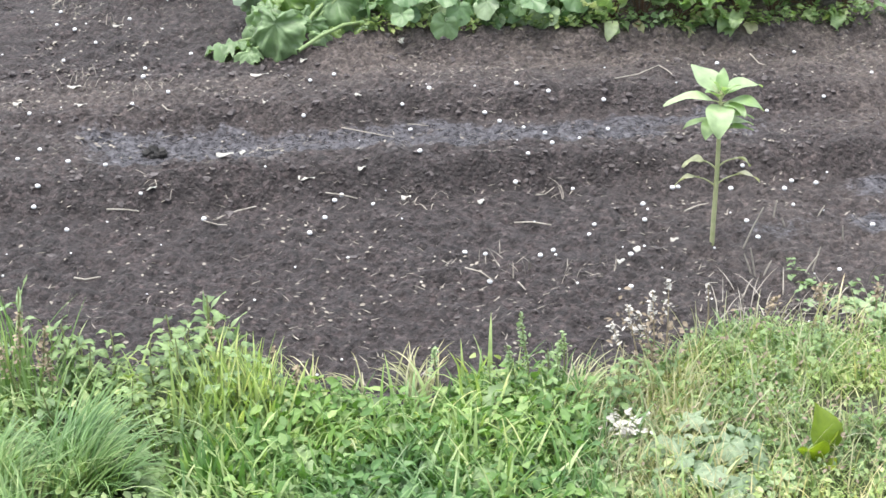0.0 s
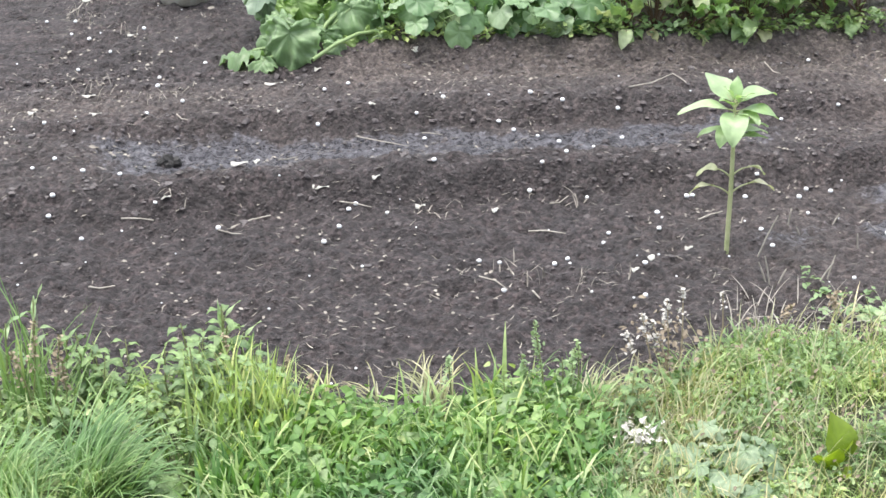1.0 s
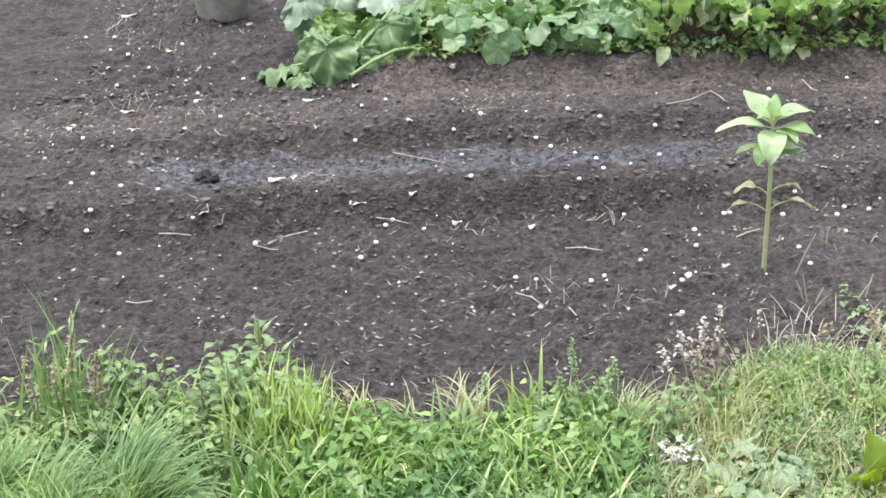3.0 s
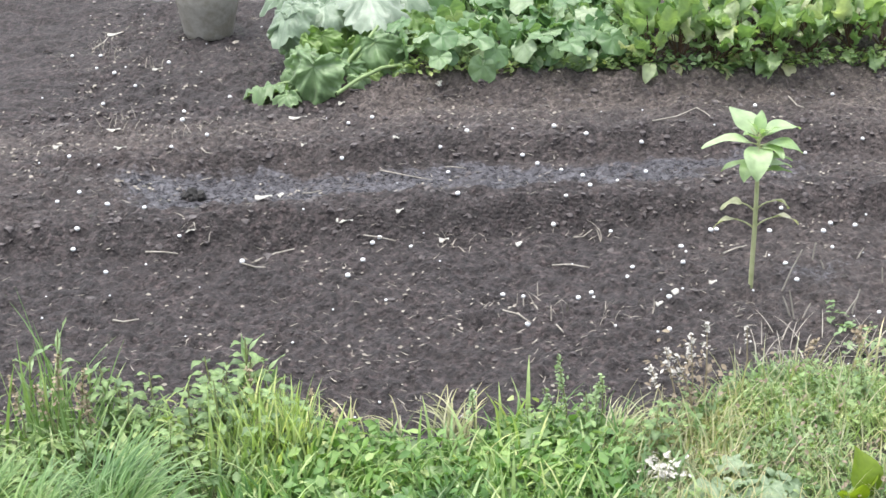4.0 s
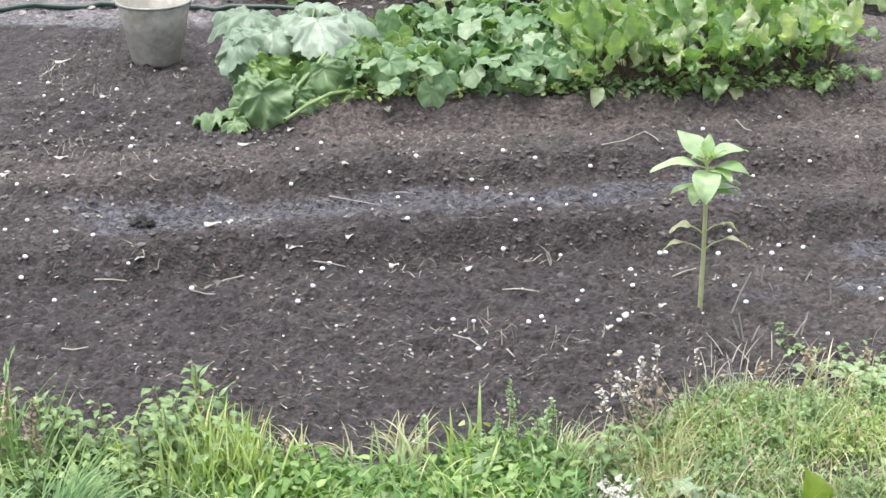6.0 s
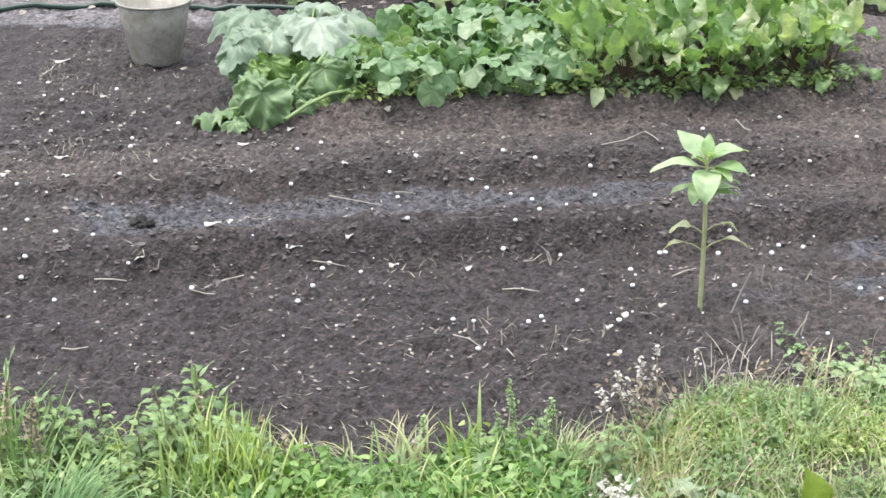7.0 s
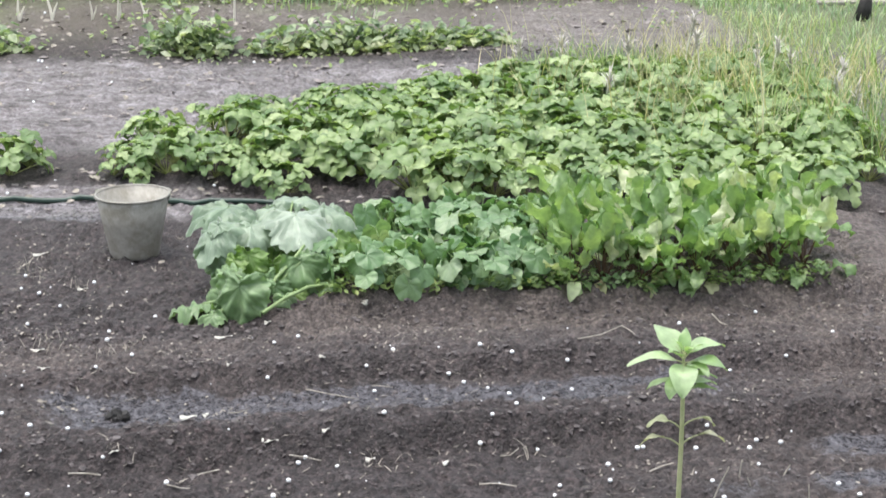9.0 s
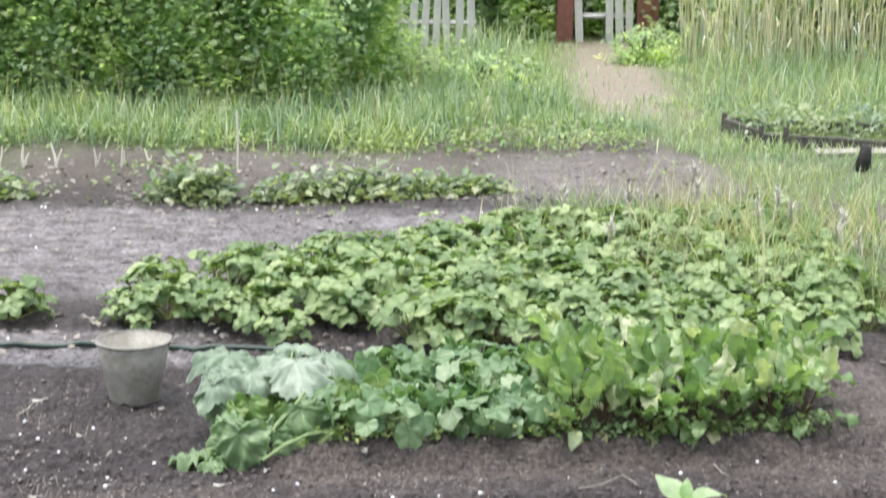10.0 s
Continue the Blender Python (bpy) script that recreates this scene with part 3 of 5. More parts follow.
# ---- the galvanised bucket ----
def bucket():
    x0, y0 = -1.165, 8.015
    z0 = gz(x0, y0) - 0.004
    t = thing("bucket", x0, y0, z0, "dull grey galvanised bucket with dirt stains standing on soil", "bucket")

    def lathe(name, profile, mat, label="", under=None):
        n, verts, faces = 48, [], []
        for r, z in profile:
            for s in range(n):
                a = 2 * math.pi * s / n
                dent = 1 + 0.012 * math.sin(2 * a + 0.7) * (z / 0.26)
                verts.append((r * dent * math.cos(a), r * dent * math.sin(a), z))
        for k in range(len(profile) - 1):
            for s in range(n):
                q = (s + 1) % n
                faces.append((k * n + s, k * n + q, (k + 1) * n + q, (k + 1) * n + s))
        return part(name, quads_mesh(name, verts, faces, [mat]), under or t, label)
    body = lathe("body", [(0.001, 0.012), (0.092, 0.010), (0.097, 0.0), (0.101, 0.004), (0.103, 0.02), (0.124, 0.13), (0.147, 0.255), (0.1455, 0.256), (0.122, 0.13), (0.099, 0.02), (0.001, 0.016)], STEEL)
    lathe("rim", [(0.1465, 0.252), (0.151, 0.252), (0.1535, 0.256), (0.151, 0.261), (0.1465, 0.261), (0.145, 0.257), (0.1465, 0.252)], STEEL, "rolled steel rim", body)
    for side in (-1, 1):
        pts = [(side * 0.146, -0.018, 0.236), (side * 0.152, -0.012, 0.246), (side * 0.153, 0, 0.250), (side * 0.152, 0.012, 0.246), (side * 0.146, 0.018, 0.236)]
        part("ear", tube_mesh("ear", pts, [0.004] * 5, STEEL, 6), body)
    arc = [(0.154 * math.cos(a), 0.02 + 0.145 * math.sin(a), 0.262 - 0.012 * math.sin(a)) for a in [math.pi * k / 20 for k in range(21)]]
    part("handle", tube_mesh("handle", arc, [0.0028] * 21, STEEL, 6), t, "wire handle folded down on the rim")


bucket()


# ---- garden hose on the path ----
def hose():
    pts = []
    for k in range(41):
        x = -3.4 + 2.9 * k / 40
        y = 8.78 + 0.05 * (x + 1.8) + 0.025 * math.sin(3.1 * x)
        pts.append((x, y, gz(x, y) + 0.014))
    me = tube_mesh("garden_hose", pts, [0.013] * len(pts), HOSE, 8)
    tagged(new("garden_hose", me), "dark green garden hose lying on the muddy path", "hose")


hose()


# ---- vegetable bed: squash, radish greens, beets ----
def leafy(name, meshes, spots, x, y, label, category, group, roll=22, sink=0.005):
    """A plant whose leaves are set at (azimuth, tilt, size, mesh number)."""
    t = thing(name, x, y, gz(x, y) - sink, label, category, group)
    for az, tilt, size, k in spots:
        both = isinstance(meshes[k], tuple)
        ob = part("leaf", meshes[k][0] if both else meshes[k], t)
        if both:
            part("stalk", meshes[k][1], ob)
        ob.matrix_basis = pose(0, 0, 0, 0, 0, az) @ pose(0, 0, 0, roll * math.sin(7.3 * az + tilt), tilt, 0) @ Matrix.Scale(size, 4)
    return t


def crumpled_leaf(radius, seed, droop=0.45, crease=0.05, depth=0.3, rings=7, spokes=66):
    """The blade of a broad leaf with shallow toothed lobes, creased along its veins; the stalk meets it at the origin."""
    rng = random.Random(seed)
    ph = [rng.uniform(0, 6) for _ in range(6)]
    lobes = [(a + rng.uniform(-8, 8), w) for a, w in ((0, 1.0), (58, 0.94), (-58, 0.92), (118, 0.84), (-118, 0.86))]
    verts, faces = [], []
    for r in range(rings + 1):
        q = r / rings
        for k in range(spokes + 1):
            th = -180 + 360 * k / spokes
            reach = max(w * (1 - depth * min(abs(th - a) / 30, 1) ** 1.3) for a, w in lobes)
            reach *= 1 + 0.07 * math.sin(radians(3 * th) + ph[5]) + 0.05 * math.sin(radians(21 * th) + ph[0]) + 0.045 * math.sin(radians(33 * th) + ph[1])
            if abs(th) > 150:
                reach *= 0.45 + 0.55 * (180 - abs(th)) / 30
            d = radius * reach * q
            vein = min(abs(th - a) for a, _ in lobes)
            z = radius * (0.10 * q - droop * q ** 2.2)
            z += crease * radius * 1.1 * q * (min(vein, 26) / 26 - 0.5)
            bump = noise.noise(Vector((2.6 * q * math.cos(radians(th)) + ph[2], 2.6 * q * math.sin(radians(th)) + ph[3], ph[4])))
            fine = noise.noise(Vector((6 * q * math.cos(radians(th)) + ph[3], 6 * q * math.sin(radians(th)) + ph[2], ph[1])))
            z += crease * radius * q * (4.2 * bump + 2.0 * fine + q * math.sin(radians(3 * th) + ph[2]))
            pull = 1 - 0.18 * droop * q
            verts.append((d * pull * math.cos(radians(th)) + 0.22 * radius * q, d * pull * math.sin(radians(th)), z))
    for r in range(rings):
        for k in range(spokes):
            i = r * (spokes + 1) + k
            faces.append((i, i + spokes + 1, i + spokes + 2, i + 1))
    return verts, faces


def squash():
    words = "squash plant with broad lobed grey-green leaves sprawling over the bed edge"
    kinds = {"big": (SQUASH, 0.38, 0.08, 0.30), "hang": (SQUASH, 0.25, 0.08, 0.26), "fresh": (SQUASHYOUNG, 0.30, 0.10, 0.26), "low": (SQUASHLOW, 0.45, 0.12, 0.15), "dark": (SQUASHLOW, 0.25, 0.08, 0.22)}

    def plant(rx, ry, leaves, seed):
        rz = gz(rx, ry) - 0.006
        t = thing("squash_plant", rx, ry, rz, words, "squash plant", "vegetables in the bed")
        rng = random.Random(seed)
        for i, (kind, x, y, z, radius, az, tilt, roll) in enumerate(leaves):
            blade, droop, crease, depth = kinds[kind]
            hub = Vector((x - rx, y - ry, z - rz))
            v, f = crumpled_leaf(radius, seed + i, droop, crease, depth)
            ob = part("squash_leaf", quads_mesh("squash_leaf", v, f, [blade]), t)
            ob.matrix_basis = Matrix.Translation(hub) @ pose(0, 0, 0, 0, 0, az) @ pose(0, 0, 0, roll, tilt, 0)
            foot = Vector((hub.x * 0.25 + rng.uniform(-0.03, 0.03), hub.y * 0.25 + rng.uniform(-0.03, 0.03), 0.0))
            bend = foot.lerp(hub, 0.55) + Vector((0, 0, 0.10 * hub.length))
            path = [foot.lerp(bend, q).lerp(bend.lerp(hub, q), q) for q in (0, 0.2, 0.4, 0.6, 0.8, 1.0)]
            back = ob.matrix_basis.inverted()
            part("stalk", tube_mesh("stalk", [back @ p for p in path], [0.0068, 0.0064, 0.006, 0.0056, 0.005, 0.0042], SQUASHSTEM, 7), ob)
        return t

    plant(-0.58, 7.50, (
        ("big", -0.74, 7.62, 0.30, 0.180, 262, 16, -8), ("big", -0.76, 7.42, 0.28, 0.150, 236, 40, 6), ("hang", -0.77, 7.38, 0.23, 0.100, 256, 72, 0), ("big", -0.64, 7.48, 0.265, 0.13, 290, 28, 0),
        ("big", -0.47, 7.50, 0.30, 0.185, 300, 26, 0), ("big", -0.50, 7.78, 0.28, 0.17, 90, 4, 0), ("big", -0.37, 7.66, 0.285, 0.135, 330, 16, 0), ("fresh", -0.31, 7.50, 0.22, 0.09, 300, 50, 0),
        ("hang", -0.39, 7.33, 0.19, 0.075, 285, 50, 0), ("dark", -0.60, 7.62, 0.16, 0.11, 270, 62, 0), ("fresh", -0.27, 7.42, 0.16, 0.06, 260, 55, 0), ("big", -0.56, 7.62, 0.29, 0.12, 240, 12, 0)), 3)
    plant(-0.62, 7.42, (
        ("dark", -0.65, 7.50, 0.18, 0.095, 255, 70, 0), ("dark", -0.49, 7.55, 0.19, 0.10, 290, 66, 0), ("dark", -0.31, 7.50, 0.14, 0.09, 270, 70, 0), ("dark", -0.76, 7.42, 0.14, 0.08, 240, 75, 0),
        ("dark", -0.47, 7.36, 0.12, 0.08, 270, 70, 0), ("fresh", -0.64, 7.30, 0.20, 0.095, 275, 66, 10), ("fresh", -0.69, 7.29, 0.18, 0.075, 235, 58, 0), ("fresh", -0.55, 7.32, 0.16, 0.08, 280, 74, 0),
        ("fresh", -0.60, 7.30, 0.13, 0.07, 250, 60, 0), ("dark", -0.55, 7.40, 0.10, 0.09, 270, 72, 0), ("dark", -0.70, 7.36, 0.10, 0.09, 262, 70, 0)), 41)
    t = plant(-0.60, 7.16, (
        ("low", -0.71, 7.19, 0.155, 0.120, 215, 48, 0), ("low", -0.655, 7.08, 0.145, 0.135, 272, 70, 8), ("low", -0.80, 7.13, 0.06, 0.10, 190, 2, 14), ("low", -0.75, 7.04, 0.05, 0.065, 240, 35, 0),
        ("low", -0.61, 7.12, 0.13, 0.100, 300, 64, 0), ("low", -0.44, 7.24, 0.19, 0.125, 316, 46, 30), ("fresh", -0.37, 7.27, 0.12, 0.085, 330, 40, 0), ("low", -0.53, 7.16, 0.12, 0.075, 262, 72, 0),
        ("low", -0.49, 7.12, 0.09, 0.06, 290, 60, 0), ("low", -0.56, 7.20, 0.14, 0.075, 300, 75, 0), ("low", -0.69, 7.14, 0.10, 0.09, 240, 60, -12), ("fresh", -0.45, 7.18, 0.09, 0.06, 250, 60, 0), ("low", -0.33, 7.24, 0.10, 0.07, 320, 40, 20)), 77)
    for vine in (((-0.568, 7.03, 0.06), (-0.49, 7.10, 0.095), (-0.411, 7.17, 0.115), (-0.33, 7.26, 0.10)), ((-0.545, 7.18, 0.11), (-0.53, 7.20, 0.14), (-0.477, 7.27, 0.18), (-0.432, 7.35, 0.222))):
        low = t.matrix_basis.translation
        part("vine", tube_mesh("vine", [Vector(p) - low for p in vine], [0.0075, 0.0072, 0.007, 0.006], SQUASHSTEM, 8), t, "stout pale green vine")


squash()


def radishes():
    rng = random.Random(21)
    meshes = [leaf_mesh("radish_leaf", palm_leaf(0.054 + 0.005 * (s % 3), 0.175, 84, (12, 40, 62, -8, 30)[s], s, 5, 0.05, 0.003, 0.16, 4, 30, 0.006, 0.25), RADISH, SQUASHSTEM) for s in range(5)]
    spots_at = [(-0.26, 7.36), (-0.12, 7.55), (-0.05, 7.30), (0.10, 7.42), (0.18, 7.68), (0.28, 7.36), (0.36, 7.55), (-0.28, 7.80), (0.02, 7.86), (0.42, 7.40), (0.33, 7.90), (-0.18, 7.22), (0.20, 7.27), (0.44, 7.80), (0.1, 8.05), (0.24, 8.02), (-0.14, 7.98), (0.46, 8.04)]
    for x, y in [(x, y + 0.04) for x, y in spots_at]:
        spots = [(rng.uniform(0, 360), rng.uniform(-6, 52), rng.uniform(0.5, 1.05), rng.randrange(5)) for _ in range(23)]
        leafy("radish_plant", meshes, spots, x, y, "radish plant with rounded blue-green leaves in the raised bed", "vegetable plant", "vegetables in the bed")


radishes()


def beets():
    rng = random.Random(22)
    meshes = [leaf_mesh("beet_leaf", strip_leaf(0.15 + 0.02 * (s % 3), 0.078, OBLONG, 90, (74, 52, 24, -30)[s % 4], 0.16, 0.0042, 0.24, 0.022, 18, 6, s + 40, teeth=0.12), BEET, BEETSTEM) for s in range(6)]
    low = leaf_mesh("beet_leaf_hanging", strip_leaf(0.11, 0.06, OVATE, 45, -80, 0.08, 0.003, 0.2, 0.006, 9, 4, 77), BEET, BEETSTEM)
    meshes.append(low)
    meshes += [leaf_mesh("beet_leaf_old", strip_leaf(0.10, 0.058, OVATE, 35, -85, 0.07, 0.003, 0.2, 0.010, 10, 4, s), BEETOLD, BEETSTEM) for s in (78, 79)]
    for row in range(3):
        for i in range(8):
            x = 0.55 + 0.137 * i + rng.uniform(-0.04, 0.04)
            y = 7.33 + 0.14 * x + 0.24 * row + rng.uniform(-0.05, 0.05)
            if x > 1.5 and row == 2:
                continue
            spots = [(rng.uniform(0, 360), rng.uniform(-6, 26), rng.uniform(0.65, 1.12), rng.randrange(6)) for _ in range(12)]
            spots += [(rng.uniform(180, 360), rng.uniform(24, 58), rng.uniform(0.5, 0.85), rng.randrange(6)) for _ in range(4 if row == 0 else 2)]
            if row == 0:
                spots += [(rng.uniform(215, 325), rng.uniform(-10, 25), rng.uniform(0.5, 0.95), rng.choice((6, 6, 7, 8))) for _ in range(5)]
            leafy("beet_plant", meshes, spots, x, y, "beetroot plant with ruffled green leaves on dark red stalks", "beet plant", "vegetables in the bed")


beets()


# ---- strawberry bed behind ----
def berry_meshes():
    out = []
    for s in range(5):
        lots = []
        h = 0.12 + 0.02 * (s % 3)
        v, f = tube([(0, 0, 0), (0.02, 0, h * 0.5), (0.045, 0, h)], [0.0022, 0.002, 0.0016], 5)
        lots.append((v, f, [1] * len(f)))
        for k, a in enumerate((0, 100, -100)):
            lots.append(strip_leaf(0.057, 0.048, ROUND, 20, -35, 0, 0.001, 0.3, 0.003, 7, 4, s * 3 + k, radians(a), (0.045, 0, h), teeth=0.14))
        out.append(leaf_mesh("strawberry_leaf", joined(*lots), BERRY, BERRYSTEM))
    return out


BERRYLEAVES = berry_meshes()


def strawberries():
    rng = random.Random(23)
    kinds = []
    for k in range(7):
        spots = []
        for i in range(17):
            r = rng.uniform(0, 1)
            spots.append((rng.uniform(0, 360), r * 52, rng.uniform(0.9, 1.35) * (1.05 - 0.15 * r), rng.randrange(5)))
        kinds.append(spots)
    proto = {}
    n = 0
    y = 8.70
    while y < 11.5:
        x = -1.6 + rng.uniform(0, 0.1)
        while x < 2.15:
            px, py = x + rng.uniform(-0.06, 0.06), y + rng.uniform(-0.07, 0.07)
            inside = float(berry_bed(np.array([px]), np.array([py]))[0])
            if inside > 0.55 and rng.random() < 0.93:
                k = rng.randrange(7)
                size = rng.uniform(0.75, 1.1) * (0.8 if px < -1.0 else 1.0)
                m = pose(px, py, gz(px, py) - 0.005, 0, 0, rng.uniform(0, 360)) @ Matrix.Scale(size, 4)
                if k not in proto:
                    proto[k] = leafy("strawberry_plant", BERRYLEAVES, kinds[k], px, py, "bushy green strawberry plant with three-part leaves", "strawberry plant", "strawberry bed")
                    proto[k].matrix_basis = m
                else:
                    ob = copy_thing(proto[k], Matrix())
                    ob.matrix_basis = m
                n += 1
            x += 0.19
        y += 0.18
    for px, py, size in ((-1.92, 9.28, 1.0), (-2.02, 9.42, 1.1), (-1.86, 9.42, 0.7), (-2.2, 9.35, 1.1), (-1.42, 9.22, 0.6), (-1.3, 9.10, 0.55), (-0.6, 9.0, 0.8), (-0.75, 9.1, 0.8)):
        ob = copy_thing(proto[rng.choice(list(proto))], Matrix())
        ob.matrix_basis = pose(px, py, gz(px, py) - 0.005, 0, 0, rng.uniform(0, 360)) @ Matrix.Scale(size, 4)


def row_bushes():
    """Leafy bushes in the row beyond the wet path."""
    for k, (x, y, w, h, n) in enumerate(((-1.47, 12.36, 0.17, 0.25, 420), (-1.30, 12.42, 0.13, 0.20, 260), (-2.68, 12.38, 0.20, 0.18, 320), (-0.80, 12.46, 0.16, 0.17, 300), (-0.52, 12.5, 0.16, 0.18, 320), (-0.24, 12.55, 0.16, 0.17, 300),
                                         (0.03, 12.6, 0.15, 0.16, 260), (0.28, 12.66, 0.13, 0.12, 180), (0.50, 12.74, 0.09, 0.08, 90))):
        rng = np.random.RandomState(300 + k)
        t = thing("row_bush", x, y, gz(x, y) - 0.006, "low bushy vegetable plant in a row on bare soil", "vegetable plant", "far row of bushes")
        for s in range(5):
            a = 1.26 * s + 0.4
            pts = [(0, 0, 0), (0.4 * w * math.cos(a), 0.4 * w * math.sin(a), 0.5 * h), (0.8 * w * math.cos(a), 0.8 * w * math.sin(a), 0.9 * h)]
            part("stem", tube_mesh("stem", pts, [0.005, 0.004, 0.002], WEEDSTEM, 5), t)
        u = rng.normal(0, 1, (n, 3))
        u /= np.linalg.norm(u, axis=1)[:, None]
        c = u * np.array([1.3 * w, w, 1.1 * h]) * rng.uniform(0.3, 1.2, (n, 1)) ** 0.7
        lump = 1 + 0.35 * np.sin(9 * c[:, 0] / w + k) * np.cos(7 * c[:, 1] / w + 2 * k)
        c[:, 2] = np.abs(c[:, 2]) * rng.uniform(0.6, 1.15, n) * lump
        c[:, :2] *= (0.8 + 0.4 * lump)[:, None]
        tagged(part("foliage", quads_mesh("foliage", *leaflets(c[: int(0.85 * n)], 0.072, rng, 1.0, 0.1), [ROWLEAF]), t), kind="stuff")


row_bushes()
strawberries()


def stuff(name, lot, mat, label, category):
    me = quads_mesh(name, lot[0], lot[1], [mat])
    return tagged(new(name, me), label, category, kind="stuff")


def bed_edge_greens():
    x = RNG.uniform(-0.35, 1.58, 1000)
    y = 7.215 + 0.14 * x + np.abs(RNG.normal(0, 0.06, 1000)) + 0.02 * smooth_noise(x, x, 0.1, 19)
    c = np.stack([x, y, height(x, y) + RNG.uniform(0.004, 0.05, 1000)], 1)
    stuff("bed_edge_weeds", leaflets(c, 0.028, RNG, 1.0, 0.5), SMALLLEAF, "small weeds under the vegetable leaves", "weeds")


bed_edge_greens()


# grass growing through the far and right side of the strawberry bed
def bed_grass():
    right = lambda x, y: 0.4 * ease(1.2, 2.1, x) * (1 - ease(11.5, 12.0, y))
    a = blades(scatter(6500, 0.6, 2.7, 9.2, 11.9, lambda x, y: right(x, y) * (1 - 0.8 * (y < 9.2))), 0.34, 0.009, RNG, (0.7, 2.2), 0.7)
    b = blades(scatter(1100, 0.5, 1.6, 10.9, 11.6, lambda x, y: 0.8 * window(0.7, 1.4, x, 0.2) * (y > 10.9)), 0.26, 0.008, RNG, (0.3, 1.2), 0.4)
    stuff("bed_grass", merged(a, b), GRASS, "long green grass growing through the strawberry bed", "grass")
    c = blades(scatter(2600, 0.3, 2.6, 9.3, 12.0, lambda x, y: ease(0.2, 1.5, x) * (0.25 + 0.75 * (smooth_noise(x, y, 0.3, 95) > 0.0))), 0.44, 0.006, RNG, (0.4, 1.6), 0.6)
    stuff("dry_grass", c, DRYGRASS, "dry straw-coloured grass stalks between the strawberry plants", "grass")


bed_grass()


# ---- far grass, hedge, fence ----
def far_grass():
    lane = lambda x, y: far_turf(x, y) * (1 - ease(15.9, 16.4, y) * (1 - ease(-0.9, -0.3, x)))
    strip = blades(scatter(15000, -5.5, 1.2, 14.2, 18.2, lambda x, y: lane(x, y) * (1 - 0.85 * window(0.3, 1.2, x, 0.4))), 0.30, 0.016, RNG, (0.3, 1.8), 0.8)
    clump = lambda x, y: lane(x, y) * (smooth_noise(x, y, 0.45, 95) > 0.1) * (1 - 0.85 * window(0.3, 1.2, x, 0.4))
    strip = merged(strip, blades(scatter(9000, -5.5, 1.2, 14.3, 18.2, clump), 0.38, 0.018, RNG, (0.4, 2.2), 0.7))
    front = scatter(5200, -5.5, 1.6, 14.0, 15.2, lambda x, y: ease(14.0, 14.5, y + 0.25 * smooth_noise(x, y, 0.35, 96)))
    front[:, 2] += RNG.uniform(0.005, 0.12, len(front))
    stuff("verge_weeds", leaflets(front, 0.045, RNG, 1.0, 0.5), SMALLLEAF, "low leafy weeds along the grass edge", "weeds")
    stuff("tall_grass", strip, HAZEGRASS, "tall green grass strip beyond the vegetable plot", "grass")
    c = scatter(4200, -5.5, 1.0, 15.8, 18.6, lambda x, y: lane(x, y) * (0.15 + 0.85 * (smooth_noise(x, y, 0.6, 91) > -0.1)))
    c[:, 2] += RNG.uniform(0.02, 0.38, len(c))
    stuff("leafy_verge", leaflets(c, 0.06, RNG, 1.0, 0.6), SMALLLEAF, "leafy weeds growing among the tall grass", "weeds")
    c = scatter(2200, -3.6, 2.0, 11.9, 14.6, lambda x, y: 0.06 + 0.94 * (smooth_noise(x, y, 0.28, 92) > 0.5))
    c[:, 2] += RNG.uniform(0.005, 0.05, len(c))
    stuff("sparse_weeds", leaflets(c, 0.034, RNG, 1.0, 0.4), SMALLLEAF, "sparse small weeds on the far bare soil", "weeds")
    low = blades(scatter(30000, -1.0, 5.5, 11.8, 21.5, lambda x, y: lane(x, y)), 0.115, 0.011, RNG, (0.4, 1.8), 0.9, 4)
    stuff("short_grass", low, HAZEGRASS, "short green grass beside the trodden path", "grass")
    tall = blades(scatter(3600, 0.2, 5.5, 16.0, 21.5, lambda x, y: lane(x, y) * np.clip(ease(2.3, 2.9, x) + (1 - ease(0.9, 1.3, x)), 0, 1)), 0.42, 0.015, RNG, (0.3, 1.6), 0.6)
    stuff("tall_weeds", tall, HAZEGRASS, "tall grass and weeds along the fence", "grass")
    creep = blades(scatter(2200, 0.6, 2.6, 14.2, 17.0, lambda x, y: 0.12 + 0.88 * (smooth_noise(x, y, 0.35, 96) > 0.15)), 0.16, 0.013, RNG, (0.5, 1.9), 0.9, 4)
    stuff("path_grass", creep, HAZEGRASS, "tufts of grass creeping over the sandy path", "grass")
    stems = blades(scatter(1000, 2.55, 6.5, 18.8, 20.8), 0.95, 0.016, RNG, (0.0, 0.5), 0.12, 5)
    flags = scatter(900, 2.55, 6.5, 18.7, 20.6)
    flags[:, 2] += RNG.uniform(0.15, 0.85, len(flags))
    reeds = merged(stems, blades(flags, 0.22, 0.022, RNG, (0.8, 2.4), 0.8, 5))
    stuff("dry_reeds", reeds, REED, "pale dry reeds standing by the gate", "reeds")
    spikes = blades(scatter(90, -4.5, 0.5, 14.8, 16.2), 0.62, 0.010, RNG, (0.05, 0.6), 0.15)
    stuff("seed_stalks", spikes, DRYGRASS, "pale seed stalks rising from the tall grass", "grass")


far_grass()


